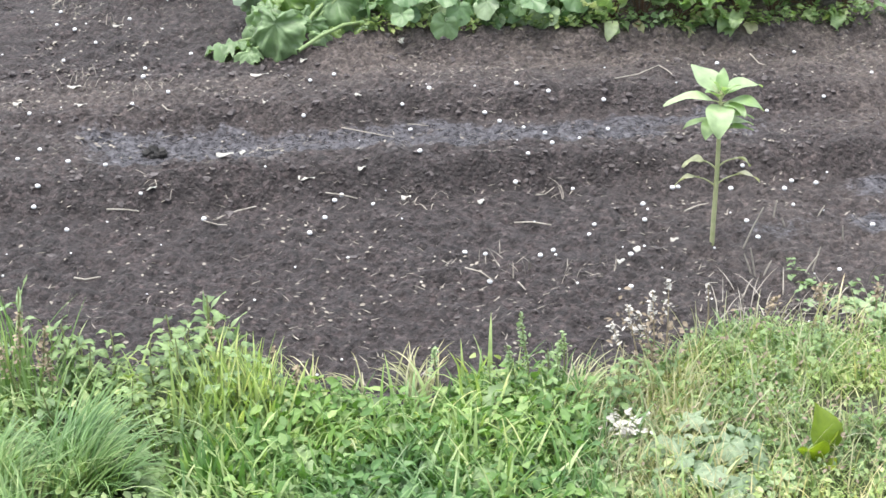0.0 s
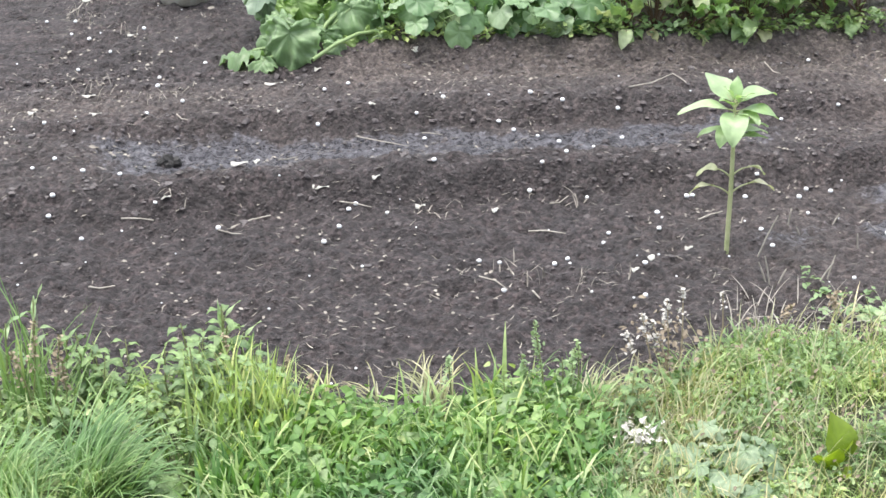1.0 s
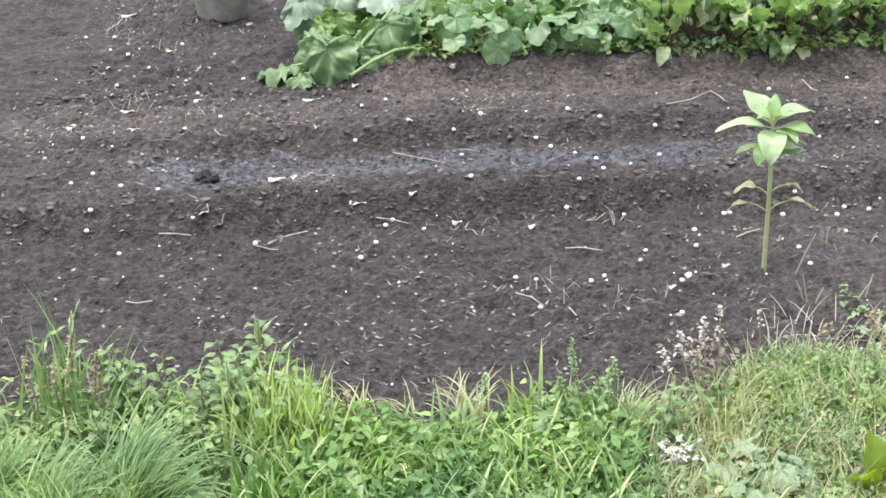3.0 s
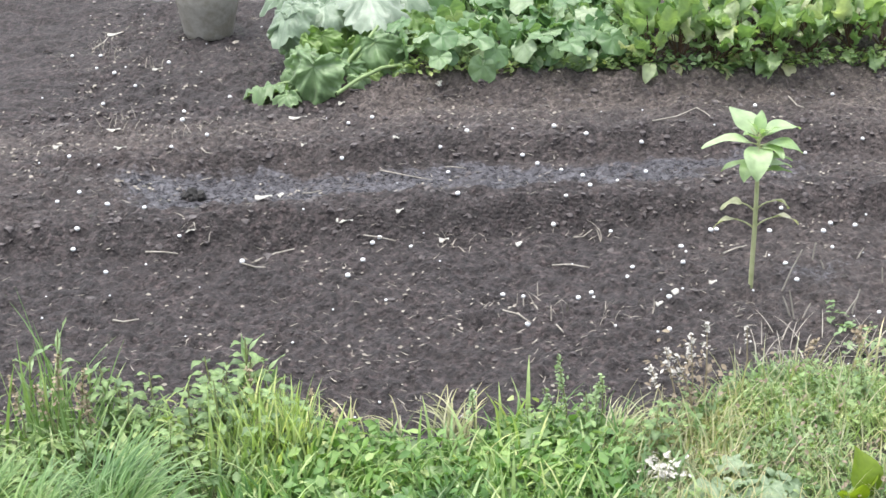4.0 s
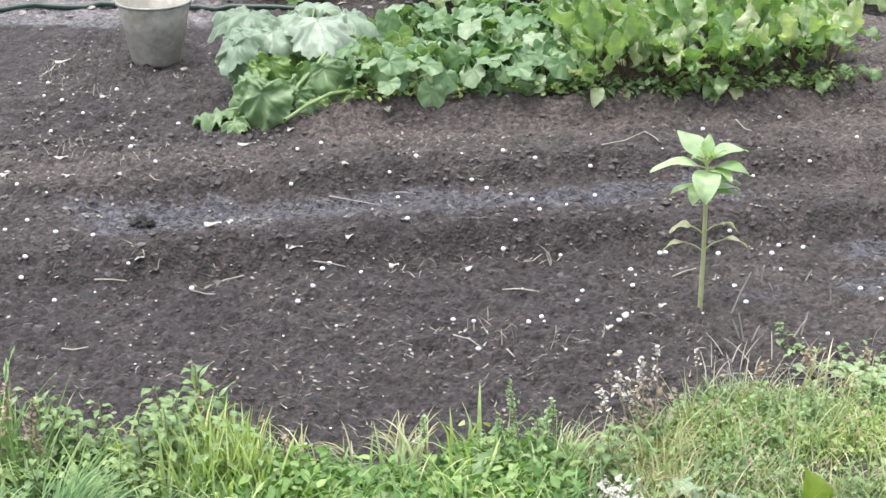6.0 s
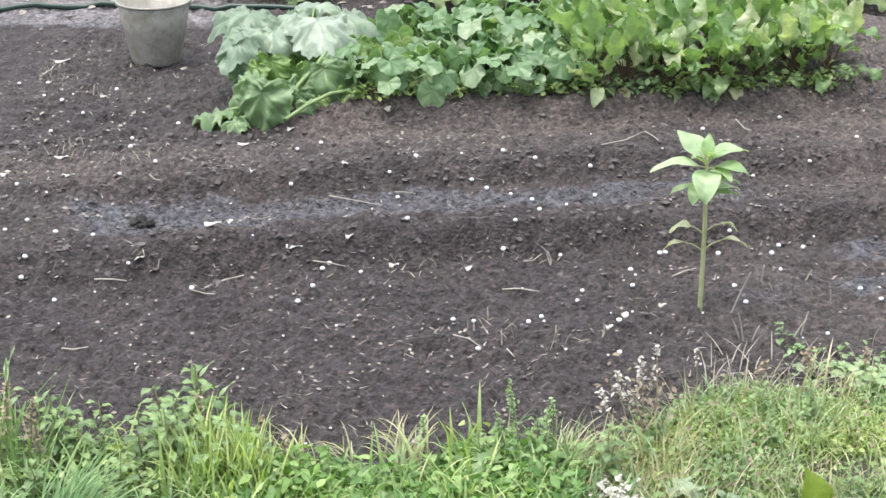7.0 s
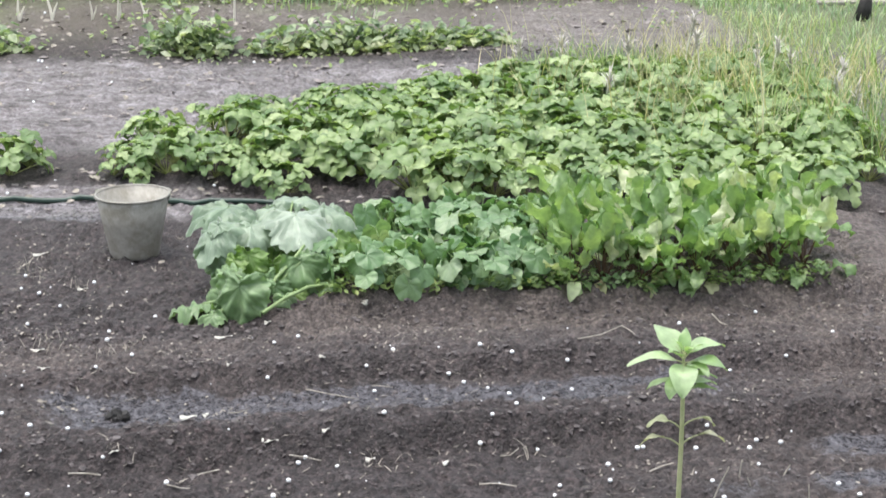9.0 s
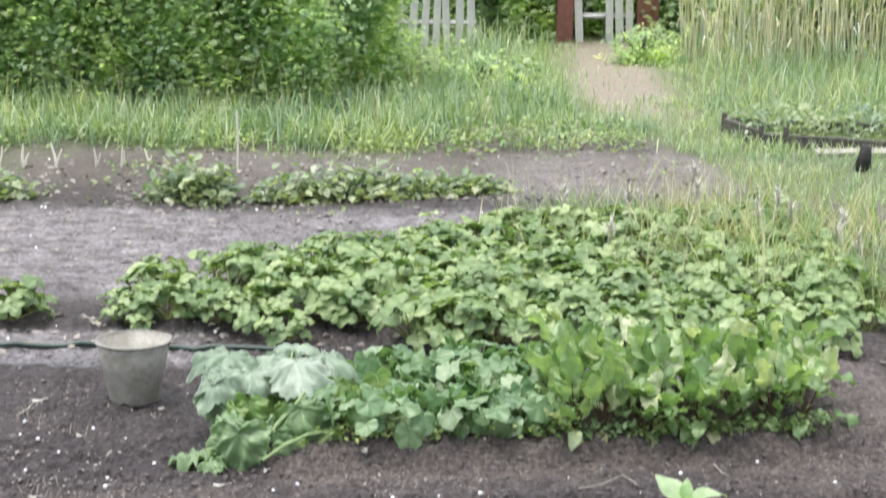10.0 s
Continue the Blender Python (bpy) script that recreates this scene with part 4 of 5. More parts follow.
def shrub(x, y, high, wide, n, seed, leaf=0.06, name="hedge_shrub", label="dense green hedge shrub with small leaves", mat=None):
    rng = np.random.RandomState(seed)
    t = thing(name, x, y, gz(x, y) - 0.02, label, "shrub", "hedge shrubs")
    r = random.Random(seed)
    for k in range(6):
        a, out = r.uniform(0, 6.28), r.uniform(0.15, 0.45) * wide
        pts = [(0.04 * math.cos(a), 0.04 * math.sin(a), 0), (0.35 * out * math.cos(a), 0.35 * out * math.sin(a), 0.35 * high), (0.8 * out * math.cos(a + 0.2), 0.8 * out * math.sin(a + 0.2), 0.7 * high), (out * math.cos(a + 0.3), out * math.sin(a + 0.3), 0.93 * high)]
        part("limb", tube_mesh("limb", pts, [0.028, 0.02, 0.013, 0.005], BARK, 6), t)
    clumps = np.stack([rng.normal(0, 0.30 * wide, 70), rng.normal(0, 0.26 * wide, 70), high * rng.uniform(0.0, 1.0, 70) ** 1.7], 1)
    c = clumps[rng.randint(0, 70, n)] + rng.normal(0, 0.085 * (wide + high) / 2, (n, 3))
    c[:, 2] = np.abs(c[:, 2])
    tufts = np.stack([rng.uniform(-0.6 * wide, 0.6 * wide, 34), rng.normal(-0.30 * wide, 0.15 * wide, 34), 0.95 * high * rng.uniform(0, 1, 34) ** 1.3], 1)
    skirt = tufts[rng.randint(0, 34, n // 2)] + rng.normal(0, 1, (n // 2, 3)) * np.array([0.09 * wide, 0.07 * wide, 0.10 * high])
    skirt[:, 2] = np.abs(skirt[:, 2])
    face = np.stack([rng.uniform(-0.6 * wide, 0.6 * wide, n // 3), rng.normal(-0.36 * wide, 0.12 * wide, n // 3), np.abs(rng.normal(0, 0.32 * high, n // 3))], 1)
    c = np.concatenate([c, skirt, face])
    part("crown", quads_mesh("crown", *leaflets(c, leaf, rng, 0.8, 0.15), [mat or HAZEHEDGE]), t)


for i, (sx, sy, sh, sw, sn) in enumerate(((-5.0, 17.2, 2.3, 2.0, 5000), (-3.9, 16.9, 2.2, 1.9, 6500), (-2.8, 17.1, 2.4, 1.9, 6500), (-1.8, 17.0, 2.1, 1.8, 6500), (-1.05, 17.5, 2.2, 1.4, 6000),
                                         (0.85, 22.0, 1.9, 1.0, 4500), (4.2, 21.4, 2.2, 2.2, 6000), (6.0, 21.0, 2.2, 2.0, 4500), (-6.8, 20.0, 2.6, 2.0, 4000), (2.9, 22.4, 2.2, 1.6, 4500), (0.2, 22.6, 2.3, 1.8, 4500), (1.7, 23.4, 2.3, 1.8, 4500))):
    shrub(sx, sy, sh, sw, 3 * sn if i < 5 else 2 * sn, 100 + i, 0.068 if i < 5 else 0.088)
shrub(2.14, 19.7, 0.34, 0.50, 900, 140, 0.05, "low_shrub", "low leafy bush beside the gate")
shrub(-0.50, 17.6, 0.62, 0.8, 1800, 142, 0.055, "low_shrub", "low leafy bush at the end of the hedge")
shrub(0.55, 17.4, 0.30, 0.6, 900, 141, 0.05, "low_shrub", "low leafy bush in the grass")


def bevel_box(name, sx, sy, sz, mat, bevel=0.004, seed=0, wear=0.003):
    bm = bmesh.new()
    bmesh.ops.create_cube(bm, size=1.0)
    bmesh.ops.scale(bm, vec=(sx, sy, sz), verts=bm.verts)
    bmesh.ops.translate(bm, vec=(0, 0, sz / 2), verts=bm.verts)
    bmesh.ops.bevel(bm, geom=bm.edges[:], offset=bevel, segments=1, affect="EDGES")
    r = random.Random(seed)
    for v in bm.verts:
        v.co += Vector((r.uniform(-1, 1), r.uniform(-1, 1), r.uniform(-1, 1))) * wear
    return bm_mesh(name, bm, mat, False)


def fence(x0, y0, x1, y1, count, mat, label, high=1.25, name="picket_fence", wide=0.075, gap=()):
    t = thing(name, x0, y0, gz(x0, y0) - 0.03, label, "fence")
    r = random.Random(int(x0 * 100))
    pickets = [bevel_box("picket", wide, 0.022, high, mat, 0.004, s, 0.004) for s in range(3)]
    for i in range(count):
        if i in gap:
            continue
        q = i / max(1, count - 1)
        ob = part("picket", r.choice(pickets), t)
        ob.matrix_basis = pose((x1 - x0) * q, (y1 - y0) * q, r.uniform(-0.03, 0.03), r.uniform(-1, 1), r.uniform(-3, 3), r.uniform(-4, 4))
    for z in (0.30, high - 0.25):
        v, f = tube([(-0.05, 0.035, z), ((x1 - x0) + 0.05, (y1 - y0) + 0.035, z)], [0.03, 0.03], 4)
        part("rail", quads_mesh("rail", v, f, [mat], False), t)


fence(-0.22, 20.62, 0.50, 20.66, 7, FENCEWOOD, "weathered grey wooden picket fence beside the garden path")
fence(1.66, 21.4, 2.19, 21.4, 6, FENCEWOOD, "weathered grey wooden gate with open slats", name="wooden_gate", wide=0.082, gap=(1, 2))
for px, w in ((1.50, 0.17), (2.37, 0.22)):
    ob = tagged(new("gate_post", bevel_box("gate_post", w, 0.12, 1.5, REDWOOD, 0.008, 3)), "red-brown painted wooden gate post", "post", "gate posts")
    ob.matrix_basis = pose(px, 21.42, gz(px, 21.42) - 0.05, 0, 1, 0)


# ---- framed bed at the grass edge ----
def framed_bed():
    t = thing("raised_bed_frame", 2.49, 14.72, gz(2.49, 14.72) - 0.02, "low raised bed frame of dark wet boards", "garden bed")
    for name, dx, dy, length, turn, high, mat in (("side_board", -0.09, 0.32, 0.66, 106, 0.13, DARKWOOD), ("front_board", 0.30, -0.09, 0.60, -17, 0.11, DARKWOOD), ("front_board", 0.88, -0.24, 0.60, -13, 0.10, DARKWOOD), ("side_board", 1.15, 0.2, 0.9, 100, 0.12, DARKWOOD), ("back_board", 0.5, 0.55, 1.3, -15, 0.12, DARKWOOD)):
        ob = part(name, bevel_box(name, length, 0.03, high, mat, 0.004, int(length * 100), 0.003), t)
        ob.matrix_basis = pose(dx, dy, 0, 0, 0, turn)
    for dx, dy in ((-0.005, 0.0), (-0.18, 0.64), (0.17, -0.05)):
        ob = part("corner_peg", bevel_box("corner_peg", 0.035, 0.035, 0.17, DARKWOOD, 0.004, 8), t)
        ob.matrix_basis = pose(dx, dy, 0)
    plank = tagged(new("plank", bevel_box("plank", 0.75, 0.12, 0.03, PALEWOOD, 0.004, 5, 0.003)), "pale weathered plank lying in the grass", "plank")
    plank.matrix_basis = pose(3.17, 14.26, gz(3.17, 14.26) + 0.012, 10, 0, 5)
    bm = bmesh.new()
    bmesh.ops.create_cone(bm, cap_ends=True, segments=14, radius1=0.055, radius2=0.035, depth=0.19)
    r = random.Random(4)
    for v in bm.verts:
        v.co += Vector((r.uniform(-1, 1), r.uniform(-1, 1), r.uniform(-1, 1))) * 0.009
    post = tagged(new("stump", bm_mesh("stump", bm, BLACKWOOD)), "short blackened wooden stump in the grass", "stump")
    post.matrix_basis = pose(3.0, 13.58, gz(3.0, 13.58) + 0.08, 4, 6, 0)
    c = scatter(1000, 2.4, 3.7, 14.75, 15.5)
    c[:, 2] += RNG.uniform(0.03, 0.22, len(c))
    stuff("bed_greens", leaflets(c, 0.055, RNG), ROWLEAF, "leafy greens filling the framed bed", "plants")


framed_bed()


# ---- pale stubs and stake in the far soil ----
def far_stubs():
    rng = random.Random(31)
    for x, y in ((-2.84, 13.55), (-2.67, 13.52), (-2.45, 13.51), (-2.18, 13.50), (-2.00, 13.42), (-1.82, 13.38), (-0.30, 13.3)):
        v, f = tube([(0, 0, 0), (rng.uniform(-0.01, 0.01), 0, 0.07), (rng.uniform(-0.03, 0.01), 0, 0.15)], [0.010, 0.009, 0.005], 6)
        w, g = tube([(0.004, 0, 0.02), (0.02, 0, 0.07), (rng.uniform(0.02, 0.04), 0, rng.uniform(0.09, 0.14))], [0.008, 0.007, 0.004], 6)
        me = quads_mesh("stem_stub", v + w, f + [tuple(i + len(v) for i in q) for q in g], [PALESTUB])
        ob = tagged(new("stem_stub", me), "pale forked plant stub standing in bare soil", "plant stub", "cut stubs in a row")
        ob.matrix_basis = pose(x, y, gz(x, y) - 0.01, rng.uniform(-6, 6), rng.uniform(-6, 6), rng.uniform(-30, 30)) @ Matrix.Scale(rng.uniform(0.85, 1.15), 4)
    pts = [(0, 0, 0), (0.006, 0, 0.2), (0.0, 0, 0.42)]
    ob = tagged(new("stake", tube_mesh("stake", pts, [0.009, 0.008, 0.007], PALESTUB, 6)), "thin pale stake standing in the soil", "stake")
    ob.matrix_basis = pose(-1.23, 13.45, gz(-1.23, 13.45) - 0.02)


far_stubs()


# ---- foreground weeds ----
def turf_keep(x, y):
    return (y < weed_edge(x)).astype(float)


def foreground():
    bare = lambda x, y: 1 - np.exp(-((x - 0.99) / 0.12) ** 2 - ((y - 4.50) / 0.08) ** 2)
    zone = lambda x, y: turf_keep(x, y) * bare(x, y)
    # ground-hugging mixed leaves
    c = scatter(18000, -2.2, 2.2, 3.5, 5.1, lambda x, y: zone(x, y) * (0.9 - 0.55 * ease(0.5, 0.7, x)))
    c[:, 2] += RNG.uniform(0.005, 0.10, len(c)) * (1 - 0.5 * ease(0.45, 0.7, c[:, 0]))
    stuff("low_weeds", leaflets(c, 0.026, RNG, 1.0, 0.5), SMALLLEAF, "low tangled green weeds along the plot edge", "weeds")
    # blades
    g = blades(scatter(4200, -2.2, 0.6, 3.5, 4.7, lambda x, y: zone(x, y) * (0.25 + 0.75 * (smooth_noise(x, y, 0.16, 71) > 0.05))), 0.18, 0.011, RNG, (0.9, 2.6), 0.5, 8)
    stuff("weed_grass", g, GRASS, "arching green grass blades among the weeds", "grass")
    y_ = blades(scatter(1500, -0.75, 0.25, 3.6, 4.6, lambda x, y: zone(x, y) * (window(-0.62, -0.42, x, 0.05) + 0.5 * window(-0.1, 0.2, x, 0.1))), 0.19, 0.015, RNG, (0.4, 1.8), 0.5, 6)
    stuff("broad_grass", y_, LIMEGRASS, "broad yellow-green grass blades at the plot edge", "grass")
    p = blades(scatter(24000, 0.42, 2.2, 3.9, 5.1, lambda x, y: zone(x, y) * ease(0.45, 0.62, x + 0.1 * smooth_noise(x, y, 0.2, 72)) * np.clip(0.35 + 0.9 * np.exp(-((x - 0.85) / 0.25) ** 2 - ((y - 4.75) / 0.16) ** 2) + 0.3 * smooth_noise(x, y, 0.12, 73), 0, 1)), 0.08, 0.006, RNG, (0.5, 2.0), 0.9, 5)
    stuff("short_lawn", p, LIMEGRASS, "short bright yellow-green grass patch", "grass")
    d = blades(scatter(2200, 0.25, 2.0, 3.8, 5.15, lambda x, y: zone(x, y)), 0.15, 0.0045, RNG, (0.2, 1.8), 0.7, 6)
    stuff("dry_blades", d, DRYGRASS, "dry pale grass blades in the short grass", "grass")
    w = scatter(5200, 0.40, 2.0, 3.9, 5.12, zone)
    w[:, 2] += RNG.uniform(0.01, 0.075, len(w))
    stuff("clover_mat", leaflets(w, 0.016, RNG, 1.1, 0.5), SMALLLEAF, "small-leaved mat of weeds in the short grass", "weeds")
    w = scatter(1800, 0.30, 2.0, 4.0, 5.15, zone)
    w[:, 2] += RNG.uniform(0.01, 0.09, len(w))
    stuff("brown_bits", leaflets(w, 0.014, RNG, 1.2, 0.4), WITHERED, "withered brown bits in the short grass", "weeds")
    m = 150
    dry = np.stack([RNG.normal(0.49, 0.05, m), RNG.normal(4.68, 0.06, m), np.zeros(m)], 1)
    dry[:, 2] = height(dry[:, 0], dry[:, 1]) + RNG.uniform(0.01, 0.2, m)
    stuff("withered_weed_leaves", leaflets(dry, 0.018, RNG, 1.2, 0.3), WITHERED, "withered brown leaves on dead weed stalks", "weeds")
    e = np.stack([RNG.normal(-1.07, 0.05, 46), RNG.normal(4.48, 0.04, 46), np.full(46, gz(-1.07, 4.48))], 1)
    stuff("tall_edge_grass", blades(e, 0.34, 0.010, RNG, (0.1, 1.0), 0.3, 7), GRASS, "tall green grass at the plot edge", "grass")
    side = lambda x, y: np.clip(1.2 - 0.35 * (np.abs(x) - 1.2), 0, 1) * ease(1.5, 3.6, y)
    s = blades(scatter(9000, -4.0, 4.0, 1.6, 4.5, lambda x, y: side(x, y) * ((np.abs(x) > 2.0) | (y < 3.6))), 0.15, 0.009, RNG, (0.4, 2.0), 0.6, 5)
    stuff("yard_grass", s, GRASS, "grass around the vegetable plot", "grass")
    # rich green broad leaves and blades in the middle of the edge
    c = scatter(2600, -0.50, 0.34, 3.65, 4.50, lambda x, y: zone(x, y) * (0.35 + 0.65 * (smooth_noise(x, y, 0.14, 74) > -0.1)))
    c[:, 2] += RNG.uniform(0.02, 0.13, len(c))
    stuff("lush_weeds", leaflets(c, 0.032, RNG, 1.3, 0.7), LUSH, "rich green broad-leaved weeds at the plot edge", "weeds")
    b = merged(blades(scatter(1500, -0.62, 0.36, 3.65, 4.52, lambda x, y: zone(x, y) * (smooth_noise(x, y, 0.11, 75) > 0.1)), 0.17, 0.013, RNG, (0.5, 2.4), 0.6, 8),
               blades(scatter(5200, -0.55, 0.36, 3.65, 4.52, lambda x, y: zone(x, y) * (0.3 + 0.7 * (smooth_noise(x, y, 0.09, 77) > -0.2))), 0.12, 0.018, RNG, (0.2, 1.7), 0.5, 5))
    stuff("lush_grass", b, LUSH, "broad bright green grass blades in the weeds", "grass")
    b = blades(np.stack([RNG.normal(-0.52, 0.06, 300), RNG.uniform(4.25, 4.44, 300), np.full(300, -0.05)], 1), 0.23, 0.013, RNG, (0.1, 0.9), 0.3, 6)
    stuff("upright_grass", b, LIMEGRASS, "upright yellow-green grass clump", "grass")
    b = blades(np.stack([RNG.normal(-0.50, 0.05, 130), RNG.uniform(3.95, 4.18, 130), np.full(130, -0.05)], 1), 0.17, 0.028, RNG, (0.1, 1.0), 0.3, 7)
    stuff("bright_grass", b, LUSH, "wide bright green grass leaves", "grass")
    for x, y, n, heading in ((-0.09, 4.50, 46, 1.9), (0.30, 4.48, 22, 0.3), (-0.22, 4.47, 14, 2.8), (0.98, 4.93, 9, 0.2), (-0.36, 4.50, 12, 2.6)):
        r = np.stack([RNG.normal(x, 0.02, n), RNG.normal(y, 0.02, n), np.full(n, gz(x, y))], 1)
        stuff("withered_tuft", blades(r, 0.19, 0.007, RNG, (1.2, 2.8), 0.4, 8, heading=heading, spread=1.2), DRYGRASS, "arching tuft of withered straw-coloured grass", "grass")
    d = blades(scatter(900, 0.30, 0.62, 3.9, 4.75, zone), 0.14, 0.005, RNG, (0.2, 1.6), 0.6, 6)
    stuff("faded_grass", d, DRYGRASS, "faded tan grass between the weeds", "grass")
    c = np.stack([RNG.normal(0.41, 0.022, 110), RNG.normal(4.27, 0.03, 110), RNG.uniform(0.0, 0.05, 110)], 1)
    stuff("seed_down", leaflets(c, 0.018, RNG, 1.0, 0.4), FLUFF, "clump of whitish seed down among the weeds", "weeds")
    n = 130
    r = np.stack([RNG.uniform(0.70, 1.45, n), 4.98 + np.abs(RNG.normal(0, 0.13, n)), np.zeros(n)], 1)
    r[:, 2] = height(r[:, 0], r[:, 1]) + 0.004
    stuff("dry_tangle", blades(r, 0.11, 0.0036, RNG, (0.5, 1.3), 1.5, 7), STRAW, "tangle of thin dry grass over the soil", "grass")
    c = scatter(420, 0.95, 1.5, 5.0, 5.4, lambda x, y: 1.0 * (smooth_noise(x, y, 0.12, 76) > 0.1))
    c[:, 2] += RNG.uniform(0.005, 0.04, len(c))
    stuff("grey_creeper", leaflets(c, 0.022, RNG, 0.8, 0.4), PALEWEED, "pale grey-green creeping weed on bare soil", "weeds")
    # feathery tufts
    roots, lots = [(-0.89, 4.10, 0.225, 0.5), (-0.85, 4.00, 0.19, 0.3), (-1.06, 3.98, 0.20, 0.4), (-1.20, 4.06, 0.19, 0.3), (-0.98, 3.86, 0.18, 2.4)], []
    for x, y, high, way in roots:
        n = 120
        s = np.stack([RNG.normal(x, 0.03, n), RNG.normal(y, 0.03, n), np.full(n, gz(x, y))], 1)
        lots.append(blades(s, high * 1.25, 0.0095, RNG, (0.5, 1.7), 0.7, 8, heading=way, spread=0.95))
        s2 = s[:60].copy()
        s2[:, 2] += RNG.uniform(0.02, 0.08, 60)
        lots.append(blades(s2, high * 0.8, 0.0055, RNG, (0.6, 2.0), 0.9, 8))
    stuff("feathery_tufts", merged(*lots), NEEDLE, "feathery tufts of fine grey-green blades", "grass")


foreground()


def wisps():
    rng = random.Random(61)
    for x, y, h in ((0.55, 11.0, 0.26), (0.78, 11.1, 0.27), (1.45, 11.0, 0.42), (1.52, 10.8, 0.36), (1.85, 10.8, 0.27), (1.92, 10.9, 0.30), (2.25, 10.6, 0.28), (2.2, 10.4, 0.26), (1.15, 10.9, 0.3), (2.05, 10.9, 0.24), (2.3, 10.2, 0.24), (0.95, 10.2, 0.26)):
        t = thing("dry_weed", x, y, gz(x, y) - 0.01, "dry pale weed stalk with whitish seed plumes", "weed stalk", "dry weeds in the bed")
        lean = rng.uniform(-0.08, 0.08)
        part("stem", tube_mesh("stem", [(0, 0, 0), (lean * 0.4, 0, h * 0.6), (lean, 0, h)], [0.0045, 0.004, 0.003], PALESTUB, 5), t)
        n = 40
        roots = np.stack([lean * np.ones(n), np.zeros(n), h - RNG.uniform(0, 0.09, n)], 1)
        v, f = blades(roots, 0.08, 0.012, RNG, (0.3, 1.6), 1.0, 4)
        tagged(part("plume", quads_mesh("plume", v, f, [FLUFF]), t, "whitish feathery seed plume"), kind="stuff")


wisps()


def weed_plants():
    rng = random.Random(41)
    small = [leaf_mesh("weed_leaf", strip_leaf(0.05, 0.026, OVATE, 35, -35, 0.015, 0.0015, 0.25, 0.003, 6, 4, s, teeth=0.1), WEED, WEEDSTEM) for s in range(3)]
    broad = [leaf_mesh("dandelion_leaf", strip_leaf(0.14, 0.045, SPOON, 65, -25, 0.02, 0.002, 0.3, 0.005, 10, 4, s, teeth=0.45), WEED, WEEDSTEM) for s in range(3)]
    broad += [leaf_mesh("dock_leaf", strip_leaf(0.12, 0.055, OVATE, 60, -30, 0.04, 0.002, 0.25, 0.006, 9, 4, s + 9), WEED, WEEDSTEM) for s in range(2)]
    pale = [leaf_mesh("clover_leaf", palm_leaf(0.017, 0.06, 75, 15, s, 5, 0.15, 0.0012, 0.3, 3, 20, 0.003), PALEWEED, WEEDSTEM) for s in range(3)]

    def upright(high, seed, leaves=16):
        r = random.Random(seed)
        t = thing("tall_weed", 0, 0, 0, "leafy upright weed with small pointed leaves", "weed", "weeds at the plot edge")
        lean = r.uniform(-0.03, 0.03)
        part("stem", tube_mesh("stem", [(0, 0, 0), (lean * 0.5, 0.01, high * 0.5), (lean, 0, high)], [0.003, 0.0025, 0.0015], WEEDSTEM, 5), t)
        for i in range(leaves):
            q = (i + 1.5) / (leaves + 1.5)
            ob = part("leaf", r.choice(small), t)
            ob.matrix_basis = pose(lean * q, 0, high * q, 0, r.uniform(-15, 15), 137.5 * i) @ Matrix.Scale((1.35 - 0.75 * q) * r.uniform(0.8, 1.2), 4)
        return t

    def rosette(meshes, n, seed, name, label):
        r = random.Random(seed)
        t = thing(name, 0, 0, 0, label, "weed", "weeds at the plot edge")
        for i in range(n):
            ob = part("leaf", r.choice(meshes), t)
            ob.matrix_basis = pose(r.uniform(-0.015, 0.015), r.uniform(-0.015, 0.015), 0, 0, 0, r.uniform(0, 360)) @ pose(0, 0, 0, 0, r.uniform(-12, 28), 0) @ Matrix.Scale(r.uniform(0.7, 1.15), 4)
        return t

    def spread(protos, spots):
        used = set()
        for x, y, size in spots:
            k = rng.randrange(len(protos))
            m = pose(x, y, gz(x, y) - 0.006, 0, 0, rng.uniform(0, 360)) @ Matrix.Scale(size, 4)
            ob = protos[k]
            if k in used:
                ob = copy_thing(protos[k], Matrix())
            used.add(k)
            ob.matrix_basis = m
        for k, ob in enumerate(protos):
            if k not in used:
                for c in list(ob.children_recursive):
                    bpy.data.objects.remove(c)
                bpy.data.objects.remove(ob)

    lance = [leaf_mesh("lance_leaf", strip_leaf(0.095, 0.017, LANCE, 62, -30 + 50 * s, 0.012, 0.0016, 0.3, 0.004, 9, 4, s + 60), PALEWEED, WEEDSTEM) for s in range(3)]
    for x, y, high in ((-1.10, 4.60, 0.28), (-1.16, 4.54, 0.23), (-1.02, 4.58, 0.18), (-0.63, 4.64, 0.21), (-0.58, 4.60, 0.17)):
        r = random.Random(int(1000 * (y - x)))
        t = thing("lance_weed", x, y, gz(x, y) - 0.006, "tall upright weed with long narrow leaves", "weed", "weeds at the plot edge")
        part("stem", tube_mesh("stem", [(0, 0, 0), (0.006, 0, high * 0.5), (0.012, 0, high)], [0.0035, 0.003, 0.0018], WEEDSTEM, 5), t)
        for i in range(9):
            q = (i + 2) / 11
            ob = part("leaf", r.choice(lance), t)
            ob.matrix_basis = pose(0.012 * q, 0, high * q, 0, 0, 137.5 * i + r.uniform(-20, 20)) @ Matrix.Scale((1.15 - 0.55 * q) * r.uniform(0.8, 1.15), 4)
    tall = [upright(0.20, 1), upright(0.16, 2, 13), upright(0.24, 3, 18)]
    spots = [(rng.uniform(-0.98, -0.42), rng.uniform(4.28, 4.55), rng.uniform(0.75, 1.1)) for _ in range(26)]
    spots += [(-0.64, 4.60, 1.3), (-0.60, 4.58, 1.15), (-0.70, 4.58, 1.1), (-0.66, 4.56, 0.9), (-0.52, 4.56, 0.9), (-0.86, 4.56, 0.85)]
